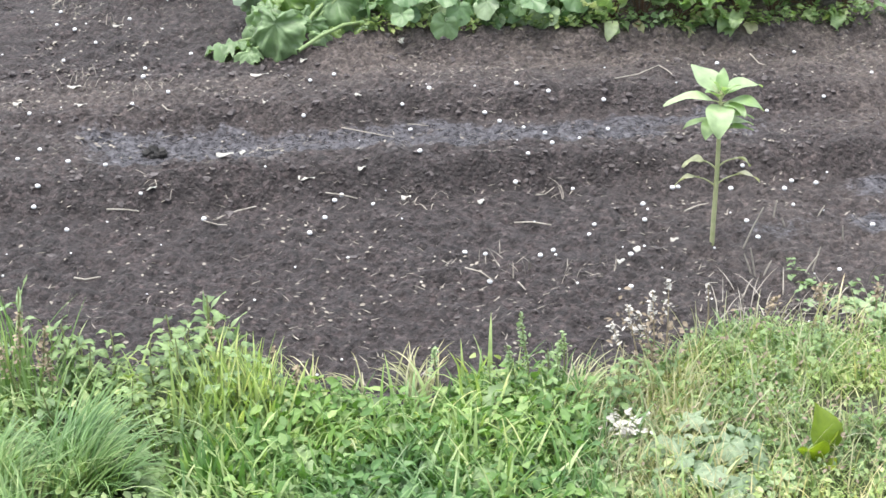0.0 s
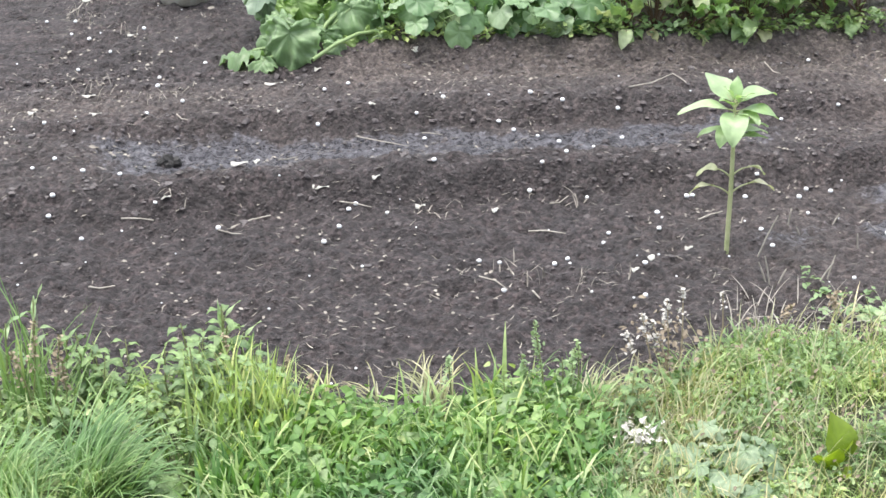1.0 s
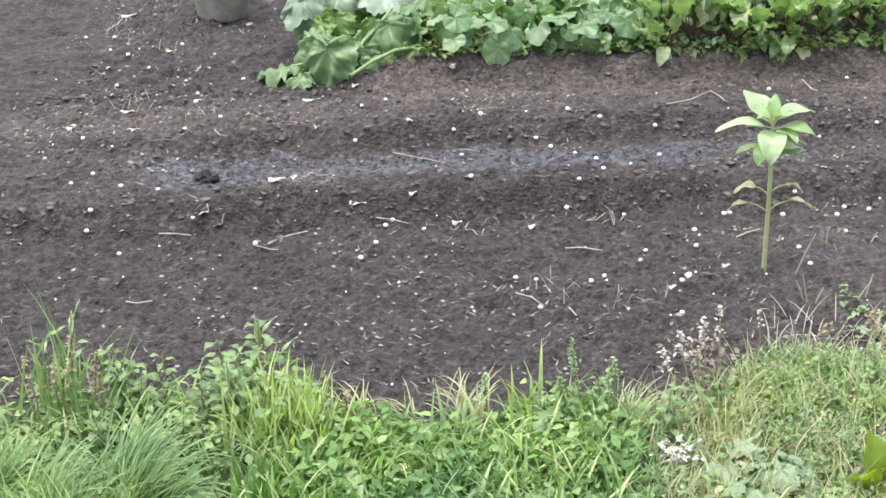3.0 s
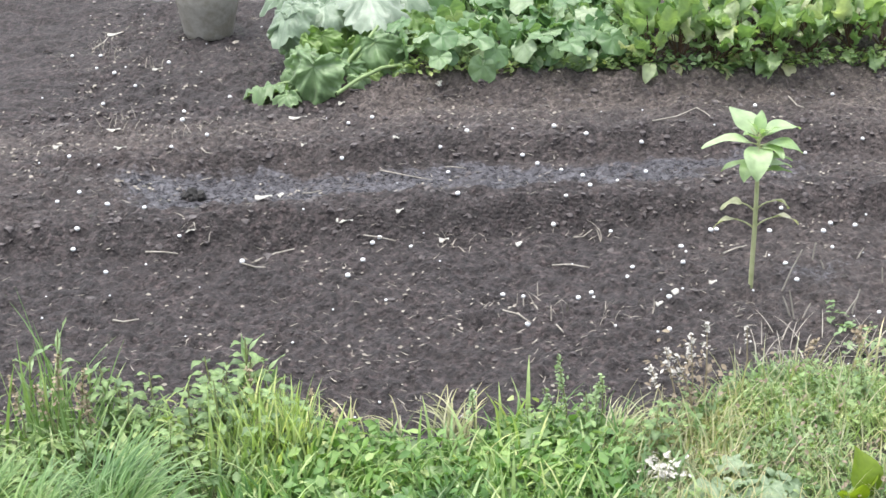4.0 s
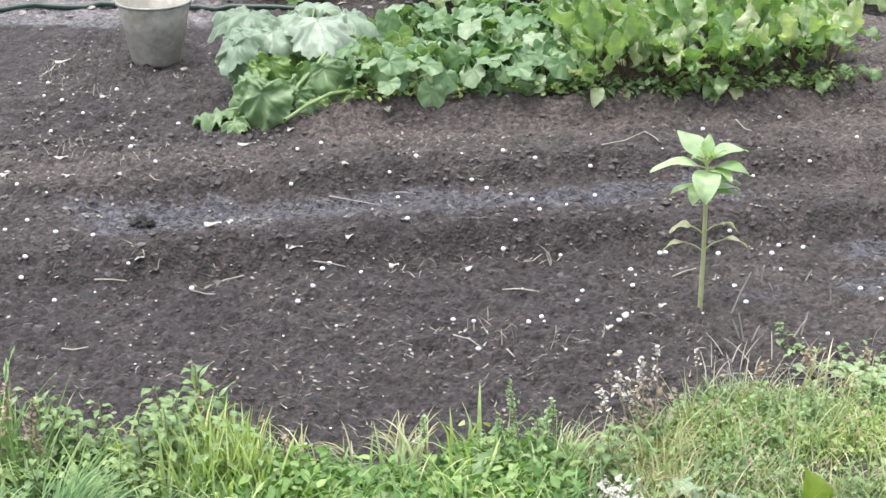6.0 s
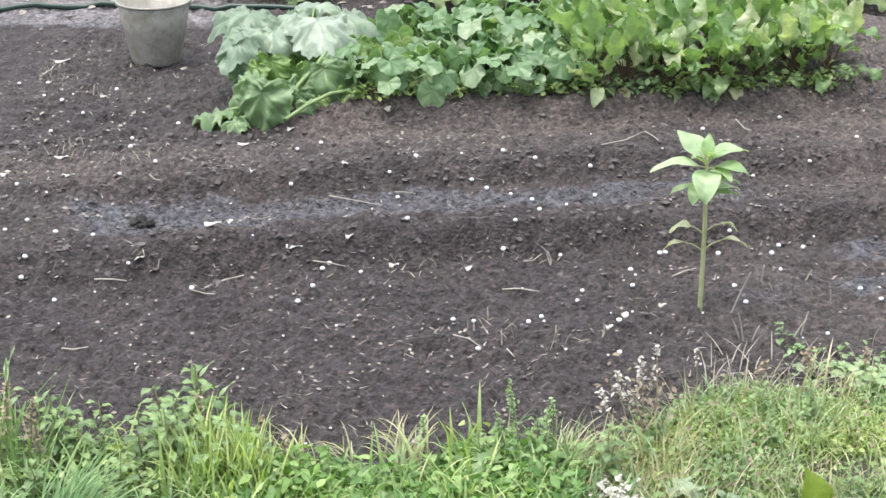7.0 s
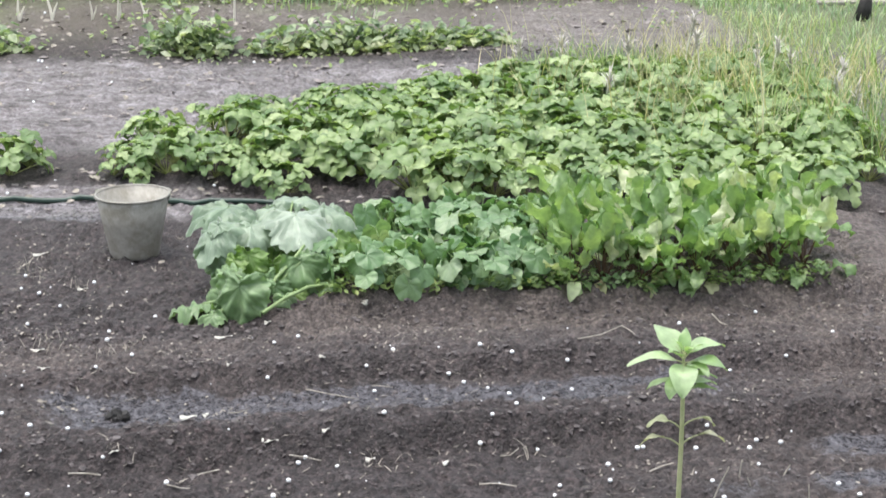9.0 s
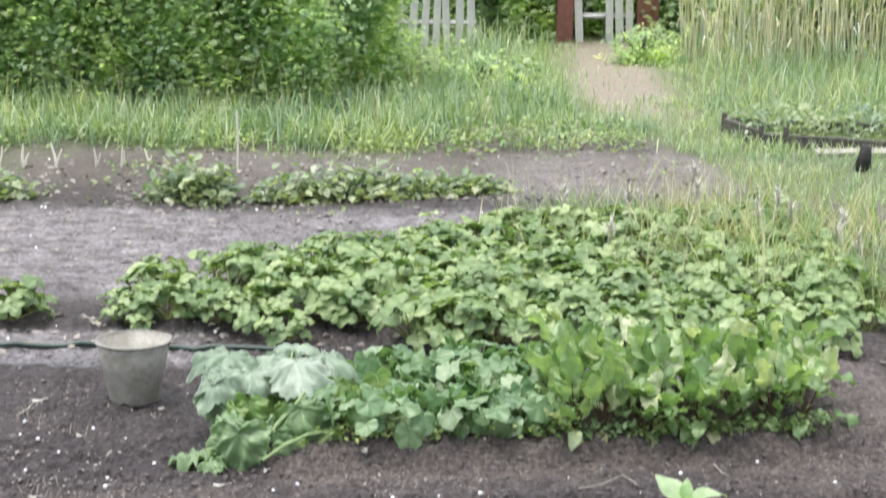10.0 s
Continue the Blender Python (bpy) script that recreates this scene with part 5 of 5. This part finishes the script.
    spots += [(rng.uniform(0.0, 0.42), rng.uniform(4.30, 4.56), rng.uniform(0.55, 0.85)) for _ in range(14)]
    spots += [(rng.uniform(0.45, 1.2), rng.uniform(4.3, 4.8), rng.uniform(0.35, 0.6)) for _ in range(16)]
    spread(tall, spots)
    ros = [rosette(broad, 14, 5, "leafy_weed", "leafy rosette weed with toothed bright green leaves"), rosette(broad, 11, 6, "leafy_weed", "leafy rosette weed with toothed bright green leaves"), rosette(broad, 16, 7, "leafy_weed", "leafy rosette weed with toothed bright green leaves")]
    spots = [(rng.uniform(-0.55, 0.30), rng.uniform(3.75, 4.40), rng.uniform(0.75, 1.15)) for _ in range(44)]
    spots += [(rng.uniform(-1.3, -0.5), rng.uniform(3.75, 4.2), rng.uniform(0.6, 0.9)) for _ in range(10)]
    spread(ros, spots)
    cl = [rosette(pale, 24, 8, "pale_weed", "low pale grey-green weed with rounded leaves"), rosette(pale, 20, 9, "pale_weed", "low pale grey-green weed with rounded leaves")]
    spots = [(rng.uniform(0.32, 0.78), rng.uniform(3.85, 4.25), rng.uniform(0.6, 0.95)) for _ in range(22)]
    spots += [(rng.uniform(1.05, 1.35), rng.uniform(4.95, 5.18), rng.uniform(0.7, 1.1)) for _ in range(14)]
    spread(cl, spots)

    mallow = [leaf_mesh("mallow_leaf", palm_leaf(0.036, 0.09, 80, 34, s, 5, 0.10, 0.0018, 0.30, 4, 30, 0.006), MALLOW, WEEDSTEM) for s in range(3)]
    ml = [rosette(mallow, 9, 15, "mallow_weed", "pale grey-green weed with broad rounded leaves"), rosette(mallow, 7, 16, "mallow_weed", "pale grey-green weed with broad rounded leaves")]
    spread(ml, [(rng.uniform(0.46, 0.68), rng.uniform(4.02, 4.32), rng.uniform(0.7, 1.05)) for _ in range(15)])

    # one lime-green leaf plant
    lime = [leaf_mesh("lime_leaf", strip_leaf(0.115, 0.078, OVATE, 86, 34, 0.03, 0.002, 0.35, 0.005, 9, 4, s), LIMELEAF, WEEDSTEM) for s in range(2)]
    t = leafy("lime_weed", lime, [(118, -4, 1.15, 0), (262, 12, 1.0, 1), (20, 4, 0.85, 1), (300, 30, 0.7, 0)], 0.87, 4.20, "young weed with bright lime-green leaves", "weed", "")

    # seed-headed stalks
    def stalk(x, y, high, label, lean=(0.0, 0.0), heads=5, mat=WEEDSTEM, head_mat=PALEWEED, name="seed_stalk"):
        r = random.Random(int(1000 * (x + y)))
        t = thing(name, x, y, gz(x, y) - 0.006, label, "weed stalk")
        top = Vector((lean[0], lean[1], high))
        part("stem", tube_mesh("stem", [(0, 0, 0), tuple(top * 0.5 + Vector((0.008, 0, 0.004))), tuple(top)], [0.0026, 0.0022, 0.0014], mat, 5), t)
        n = 9 * heads
        q = 1 - (0.10 + 0.055 * heads) * RNG.uniform(0, 1, n) ** 1.2
        c = np.array(top)[None] * q[:, None] + RNG.normal(0, 0.0045, (n, 3)) * np.array([1, 1, 0.4]) * (1.8 - 0.9 * (q - q.min()) / max(1e-6, q.max() - q.min()))[:, None]
        spike = part("seed_head", quads_mesh("seed_head", *leaflets(c, 0.013, RNG, 1.0, 0.7), [head_mat]), t)
        spike["kind"] = "stuff"
    stalk(0.19, 4.48, 0.27, "weed stalk with pale green seed spikes", (-0.03, 0.03), 9)
    stalk(0.23, 4.47, 0.20, "weed stalk with pale green seed spikes", (0.03, 0.03), 8)
    stalk(0.16, 4.46, 0.19, "weed stalk with pale green seed spikes", (-0.03, 0.02), 7)
    stalk(0.26, 4.50, 0.21, "thin green grass spike at the plot edge", (0.01, 0.0), 5)
    stalk(-0.05, 4.45, 0.2, "thin green grass spike at the plot edge", (0.0, 0.0), 5)
    stalk(0.655, 4.82, 0.19, "single thin stalk with a drooping bud", (0.006, 0.0), 2, DRYSTEM, FLUFF)
    for dx, dy, h, lx in ((0.0, 0, 0.24, -0.035), (0.03, 0.02, 0.27, 0.0), (0.05, 0.01, 0.2, -0.06), (-0.02, 0.03, 0.18, -0.05), (0.06, 0.03, 0.29, 0.01)):
        stalk(0.47 + dx, 4.62 + dy, h, "dry brown weed stalk with white seed fluff", (lx, 0.02), 4, DRYSTEM, FLUFF, "fluffy_weed")
    for dx, h, lx in ((0.0, 0.30, 0.03), (0.05, 0.26, 0.04), (0.02, 0.22, -0.05), (0.09, 0.2, 0.0), (-0.06, 0.24, -0.03)):
        stalk(-1.08 + dx, 4.42, h, "grass stalk with a pale seed head", (lx, 0.0), 6, WEEDSTEM, DRYSTEM)
    for x, y, h, lx in ((-0.46, 4.44, 0.2, 0.02), (-0.42, 4.42, 0.15, 0.04), (-0.60, 4.5, 0.22, 0.0), (0.95, 4.92, 0.16, 0.03), (1.02, 4.95, 0.14, -0.05), (0.80, 4.93, 0.12, 0.06), (1.12, 4.97, 0.15, 0.02)):
        stalk(x, y, h, "dry weed stalk with small seed heads", (lx, 0.01), 4, DRYSTEM, DRYSTEM)


weed_plants()

# ---- litter on the soil ----
HAIL_NEAR = [(-1.65, 7.62), (-1.53, 7.58), (-1.52, 7.44), (-1.44, 7.37), (-1.33, 7.19), (-1.42, 7.02), (-1.26, 7.55), (-1.12, 6.98), (-1.1, 6.81), (-0.97, 7.12), (-0.98, 6.57), (-1.09, 6.48), (-1.42, 6.39), (-1.39, 6.03), (-1.23, 6.03), (-1.09, 5.91), (-1.28, 5.79), (-1.28, 5.71), (-0.96, 5.76), (-0.51, 6.78), (-0.43, 6.85), (-0.09, 6.6), (-0.18, 6.53), (-0.51, 6.45), (-0.15, 6.4), (-0.11, 5.97), (-0.37, 5.8), (-0.35, 5.83), (-0.25, 5.76), (-0.39, 5.64), (-1.33, 6.09), (-0.43, 5.54), (-1.16, 5.59), (-0.75, 5.61), (0.21, 6.67), (0.32, 6.63), (0.51, 6.62), (0.1, 6.53)]
HAIL_BESIDE = [(0.15, 6.47), (0.23, 6.43), (0.3, 6.38), (0.31, 6.08), (0.4, 6.14), (0.51, 6.39), (0.23, 6), (0.37, 5.93), (0.19, 5.93), (0.08, 5.77), (0.58, 5.81), (0.57, 5.63), (0.42, 5.64), (0.4, 5.56), (0.03, 5.43), (0.09, 5.43), (0.25, 5.43), (0.29, 5.47), (0.1, 5.24), (0.51, 5.39), (0.5, 5.24), (0.87, 5.96), (0.68, 5.91), (0.7, 5.93), (0.91, 6.01), (0.88, 5.66), (0.9, 5.55), (1.03, 5.91), (1.07, 6.02), (1.14, 5.98), (1.04, 5.79), (1.29, 6.75), (1.08, 6.66), (1.26, 7.24), (1.48, 6.89), (1.3, 5.55), (1.26, 5.66), (1.11, 5.36), (0.94, 6.98)]


def ball(name, radius, seed, mat, flat=0.85, rough=0.12):
    bm = bmesh.new()
    bmesh.ops.create_icosphere(bm, subdivisions=2, radius=radius)
    r = random.Random(seed)
    for v in bm.verts:
        v.co *= 1 + r.uniform(-rough, rough)
        v.co.z *= flat
    return bm_mesh(name, bm, mat)


def dark_lump():
    bm = bmesh.new()
    r = random.Random(9)
    for dx, dy, q in ((0, 0, 0.019), (0.021, 0.004, 0.014), (-0.017, -0.006, 0.012), (0.004, -0.016, 0.011)):
        bmesh.ops.create_icosphere(bm, subdivisions=2, radius=q, matrix=Matrix.Translation((dx, dy, 0.4 * q)))
    for v in bm.verts:
        v.co += Vector((r.uniform(-1, 1), r.uniform(-1, 1), r.uniform(-1, 1))) * 0.0035
    ob = tagged(new("black_clod", bm_mesh("black_clod", bm, BLACKWOOD, False)), "small black wet clod lying in the muddy furrow", "clod")
    ob.matrix_basis = pose(-0.983, 6.20, gz(-0.983, 6.20) + 0.003) @ Matrix.Scale(1.25, 4)


dark_lump()


def hail():
    rng = random.Random(51)
    stones = [ball("hailstone", 0.0075, s, HAIL) for s in range(4)]
    places = [(x, y, rng.uniform(0.85, 1.15)) for x, y in HAIL_NEAR + HAIL_BESIDE]
    while len(places) < 165:
        x, y = rng.uniform(-1.7, 1.7), rng.uniform(4.6, 8.4)
        if 7.1 < row_line(x, y) < 8.4 and -0.9 < x < 2:
            continue
        places.append((x, y, rng.uniform(0.3, 0.65)))
    while len(places) < 200:
        x, y = rng.uniform(-2.6, 0.6), rng.uniform(8.7, 14.2)
        if float(berry_bed(np.array([x]), np.array([y]))[0]) < 0.2:
            places.append((x, y, rng.uniform(0.8, 1.5)))
    for x, y, s in places:
        ob = tagged(new("hailstone", rng.choice(stones)), "white hailstone lying on the wet soil", "hailstone", "hailstones on the soil")
        ob.matrix_basis = pose(x, y, gz(x, y) + 0.004 * s, 0, 0, rng.uniform(0, 360)) @ Matrix.Scale(s, 4)


hail()


def twigs():
    rng = random.Random(52)
    ends = [(-1.58, 7.73, -1.56, 7.91, 3), (-0.72, 5.67, -0.61, 5.77, 3.5), (-0.75, 5.59, -0.68, 5.6, 3), (-1.06, 5.72, -0.96, 5.71, 3), (-0.38, 6.4, -0.2, 6.3, 2.2), (-0.62, 6.18, -0.56, 6.23, 2.4), (-0.4, 5.83, -0.3, 5.82, 2.4), (-0.99, 6.49, -0.95, 6.46, 2.6), (-0.16, 6.44, -0.09, 6.45, 2.2), (0.18, 5.65, 0.29, 5.62, 3), (0.55, 6.69, 0.72, 6.87, 3), (0.72, 6.87, 0.76, 6.78, 2.6), (1.08, 7.13, 1.1, 6.87, 2.4), (0.7, 5.74, 0.78, 5.8, 3.2), (0.03, 5.3, 0.11, 5.23, 2.6), (0.18, 5.22, 0.2, 5.18, 3), (0.25, 5.84, 0.31, 5.91, 2.4), (-1.08, 5.25, -1.01, 5.28, 4)]
    for x0, y0, x1, y1, r in ends:
        mx, my = (x0 + x1) / 2 + rng.uniform(-0.008, 0.008), (y0 + y1) / 2 + rng.uniform(-0.008, 0.008)
        pts = [(x, y, gz(x, y) + 0.006 + 0.001 * r) for x, y in ((x0, y0), (mx, my), (x1, y1))]
        me = tube_mesh("twig", pts, [0.001 * r, 0.0009 * r, 0.0006 * r], STRAW, 5)
        tagged(new("twig", me), "thin pale dry stalk lying on the soil", "twig", "dry stalks on the soil")
    for x, y, h, lx, ly in ((0.845, 5.48, 0.138, 0.054, 0), (0.963, 5.68, 0.063, 0.007, 0), (0.995, 5.64, 0.037, -0.014, 0), (1.03, 5.35, 0.083, 0.019, 0), (1.15, 5.54, 0.055, -0.004, 0), (1.1, 5.71, 0.046, 0.021, 0), (0.852, 5.32, 0.071, -0.026, 0), (0.883, 5.31, 0.053, 0.021, 0), (0.86, 5.30, 0.10, -0.02, 0), (1.0, 5.32, 0.07, 0.04, 0)):
        pts = [(0, 0, 0), (lx * 0.5, ly * 0.5, h * 0.55), (lx, ly, h)]
        ob = tagged(new("dry_stalk", tube_mesh("dry_stalk", pts, [0.003, 0.0026, 0.002], STRAW, 5)), "thin dry stalk sticking up from the soil", "dry stalk", "dry stalks in the soil")
        ob.matrix_basis = pose(x, y, gz(x, y) - 0.008)


twigs()


def scraps():
    rng = random.Random(53)
    for x, y, a, w, turn in ((-0.72, 5.95, 0.068, 0.034, 5), (-0.69, 6.17, 0.026, 0.035, 40), (-1.48, 6.49, 0.035, 0.038, 10), (-1.26, 6.46, 0.054, 0.025, 0), (-1.54, 7.96, 0.08, 0.03, 20), (-0.69, 6.81, 0.08, 0.022, 8), (-0.55, 7.02, 0.031, 0.04, 0), (-0.2, 7.15, 0.063, 0.04, 80), (-0.46, 5.86, 0.067, 0.025, -12), (-0.64, 6.48, 0.023, 0.018, 0), (0.53, 5.43, 0.036, 0.037, 60), (0.48, 5.36, 0.029, 0.031, 20), (0.08, 5.77, 0.028, 0.033, 30), (0.65, 5.53, 0.03, 0.027, 0), (-0.33, 6.52, 0.042, 0.031, -50), (-0.29, 5.9, 0.032, 0.023, 20), (-1.33, 6.72, 0.06, 0.039, 10), (-1.29, 7.46, 0.053, 0.021, 0), (-0.93, 5.77, 0.045, 0.028, -15), (-0.15, 5.81, 0.038, 0.033, 0)):
        n, verts, faces = 7, [], []
        for i in range(n):
            s = i / (n - 1) - 0.5
            half = w * 0.27 * (1 - 1.6 * s * s) * rng.uniform(0.5, 1.3)
            for z in (0.0, 0.0018):
                verts += [(0.8 * a * s, -half, z + 0.006 * math.sin(5 * s) + 0.004), (0.8 * a * s, half, z + 0.010 * abs(s) + 0.004)]
        for i in range(n - 1):
            k = 4 * i
            faces += [(k, k + 1, k + 5, k + 4), (k + 2, k + 6, k + 7, k + 3), (k, k + 4, k + 6, k + 2), (k + 1, k + 3, k + 7, k + 5)]
        faces += [(0, 2, 3, 1), (4 * n - 4, 4 * n - 3, 4 * n - 1, 4 * n - 2)]
        ob = tagged(new("petal_scrap", quads_mesh("petal_scrap", verts, faces, [PAPER])), "pale curled scrap of dead leaf on the soil", "leaf scrap", "pale scraps on the soil")
        ob.matrix_basis = pose(x, y, gz(x, y) + 0.001, 0, 0, turn)


scraps()


def soil_details():
    bare = lambda x, y: (y > weed_edge(x) - 0.05).astype(float) * (1 - 0.35 * wetness(x, y))
    c = scatter(24000, -1.7, 1.8, 4.4, 8.4, bare)
    n = len(c)
    base = np.array([(1, 0, 0), (0, 1, 0), (-1, 0, 0), (0, -1, 0), (0, 0, 1), (0, 0, -1)], float)
    ring = np.array([(0, 1, 4, 4), (1, 2, 4, 4), (2, 3, 4, 4), (3, 0, 4, 4)])
    s = 0.006 * RNG.uniform(0.1, 1.0, n) ** 3 + 0.002
    v = base[None] * s[:, None, None] * RNG.uniform(0.6, 1.3, (n, 6, 3))
    a = RNG.uniform(0, 6.28, n)
    rx = v[..., 0] * np.cos(a)[:, None] - v[..., 1] * np.sin(a)[:, None]
    ry = v[..., 0] * np.sin(a)[:, None] + v[..., 1] * np.cos(a)[:, None]
    v = np.stack([rx, ry, v[..., 2] * 0.55], -1) + c[:, None]
    tris = ring[:, :3]
    tris = np.concatenate([tris, tris[:, [1, 0, 2]] * 1])
    tris[4:, 2] = 5
    me = quads_mesh("soil_crumbs", v.reshape(-1, 3), (np.arange(n)[:, None, None] * 6 + tris).reshape(-1, 3), [CLOD], True)
    tagged(new("soil_crumbs", me), "loose dark crumbs of soil", "soil", kind="stuff")
    # larger clods along the ridge faces
    bm = bmesh.new()
    bmesh.ops.create_icosphere(bm, subdivisions=1, radius=1.0)
    bm.verts.ensure_lookup_table()
    shape = np.array([v.co[:] for v in bm.verts])
    tri = np.array([[v.index for v in f.verts] for f in bm.faces])
    bm.free()

    def ridges(x, y):
        v = row_line(x, y)
        return bare(x, y) * (0.06 + window(5.86, 6.06, v, 0.03) + window(6.5, 6.68, v, 0.03) + 1.3 * window(6.95, 7.22, v, 0.04) + 0.3 * window(6.15, 6.45, v, 0.05))
    c = scatter(8500, -1.7, 1.8, 4.9, 8.0, ridges)
    n = len(c)
    s = 0.004 + 0.012 * RNG.uniform(0, 1, n) ** 3
    v = shape[None] * RNG.uniform(0.5, 1.4, (n, len(shape), 1)) * s[:, None, None] * np.stack([np.ones(n), RNG.uniform(0.7, 1.1, n), RNG.uniform(0.5, 0.8, n)], 1)[:, None]
    a = RNG.uniform(0, 6.28, n)[:, None]
    v = np.stack([v[..., 0] * np.cos(a) - v[..., 1] * np.sin(a), v[..., 0] * np.sin(a) + v[..., 1] * np.cos(a), v[..., 2]], -1) + c[:, None]
    me = quads_mesh("soil_clods", v.reshape(-1, 3), (np.arange(n)[:, None, None] * len(shape) + tri).reshape(-1, 3), [CLOD], False)
    tagged(new("soil_clods", me), "dark clods of wet soil along the ridges", "soil", kind="stuff")
    # flat litter: bits of straw and root
    roots = scatter(4200, -1.7, 1.8, 4.5, 8.3, lambda x, y: bare(x, y) * (0.25 + 0.75 * (smooth_noise(x, y, 0.25, 81) > 0.15)))
    roots[:, 2] += 0.006
    lit = blades(roots, 0.036, 0.004, RNG, (-1.6, 1.6), 0.6, 6)
    # laid nearly flat on the soil
    v, f = lit
    v = v.reshape(len(roots), -1, 3)
    rel = v - roots[:, None]
    az = RNG.uniform(0, 6.28, len(roots))[:, None]
    flat = np.stack([rel[..., 2] * np.cos(az) - rel[..., 0] * np.sin(az), rel[..., 2] * np.sin(az) + rel[..., 0] * np.cos(az), 0.25 * np.abs(rel[..., 1]) + 0.003 + 0.12 * rel[..., 2]], -1)
    v = flat + roots[:, None]
    stuff("straw_litter", (v.reshape(-1, 3), f), LITTER, "short bits of straw and root littering the soil", "litter")

    c = scatter(3600, -1.75, 1.8, 4.55, 8.3, lambda x, y: bare(x, y) * (0.10 + 0.9 * (smooth_noise(x, y, 0.22, 82) + 0.5 * smooth_noise(x, y, 0.6, 83) > 0.25)))
    c[:, 2] += 0.004
    v, f = leaflets(c, 0.014, RNG, 0.45, 0.1)
    stuff("pale_flecks", (v, f), LITTER, "pale flecks of dry leaf scattered on the soil", "litter")
    for x, y in ((-1.33, 6.78), (-1.28, 6.72), (-1.56, 7.72), (-1.48, 7.62), (-1.30, 7.47), (-1.02, 6.76), (-1.08, 6.62), (0.20, 5.32), (0.32, 5.30), (0.12, 5.40), (0.42, 5.36), (-0.93, 5.80), (-0.13, 5.80), (0.30, 5.90)):
        r = np.stack([RNG.normal(x, 0.03, 9), RNG.normal(y, 0.03, 9), np.zeros(9)], 1)
        r[:, 2] = height(r[:, 0], r[:, 1]) + 0.003
        stuff("root_tangle", blades(r, 0.055, 0.0045, RNG, (0.3, 1.4), 1.5, 6), LITTER, "small tangle of dead roots on the soil", "roots")
    c = scatter(900, -1.9, -0.95, 6.2, 8.0, lambda x, y: 0.5 * (smooth_noise(x, y, 0.16, 84) > 0.2) * window(-1.75, -1.15, x, 0.2))
    c[:, 2] += 0.004
    stuff("dry_leaf_bits", leaflets(c, 0.022, RNG, 0.3, 0.05), LITTER, "dry leaf bits scattered beside the bucket", "litter")

    c = scatter(5200, -3.4, 2.2, 8.4, 14.6, lambda x, y: (1 - berry_bed(x, y)) * (0.25 + 0.75 * (smooth_noise(x, y, 0.4, 85) > 0)))
    n = len(c)
    s = 0.005 + 0.022 * RNG.uniform(0, 1, n) ** 4
    v = shape[None] * RNG.uniform(0.5, 1.4, (n, len(shape), 1)) * s[:, None, None] * np.array([1.2, 1.0, 0.5]) + c[:, None]
    me = quads_mesh("clay_lumps", v.reshape(-1, 3), (np.arange(n)[:, None, None] * len(shape) + tri).reshape(-1, 3), [CLAYLUMP], False)
    tagged(new("clay_lumps", me), "lumps of grey clay on the far paths", "soil", kind="stuff")
    far = scatter(2600, -3.4, 1.9, 8.6, 14.4, lambda x, y: (1 - berry_bed(x, y)) * np.clip(0.12 + window(8.85, 9.35, y, 0.1) * window(-1.7, 0.2, x, 0.1) + 0.7 * window(12.1, 13.6, y, 0.2) * (smooth_noise(x, y, 0.3, 86) > 0), 0, 1))
    far[:, 2] += 0.008
    stuff("far_litter", leaflets(far, 0.045, RNG, 0.5, 0.15), LITTER, "dry leaf litter on the far soil", "litter")


soil_details()
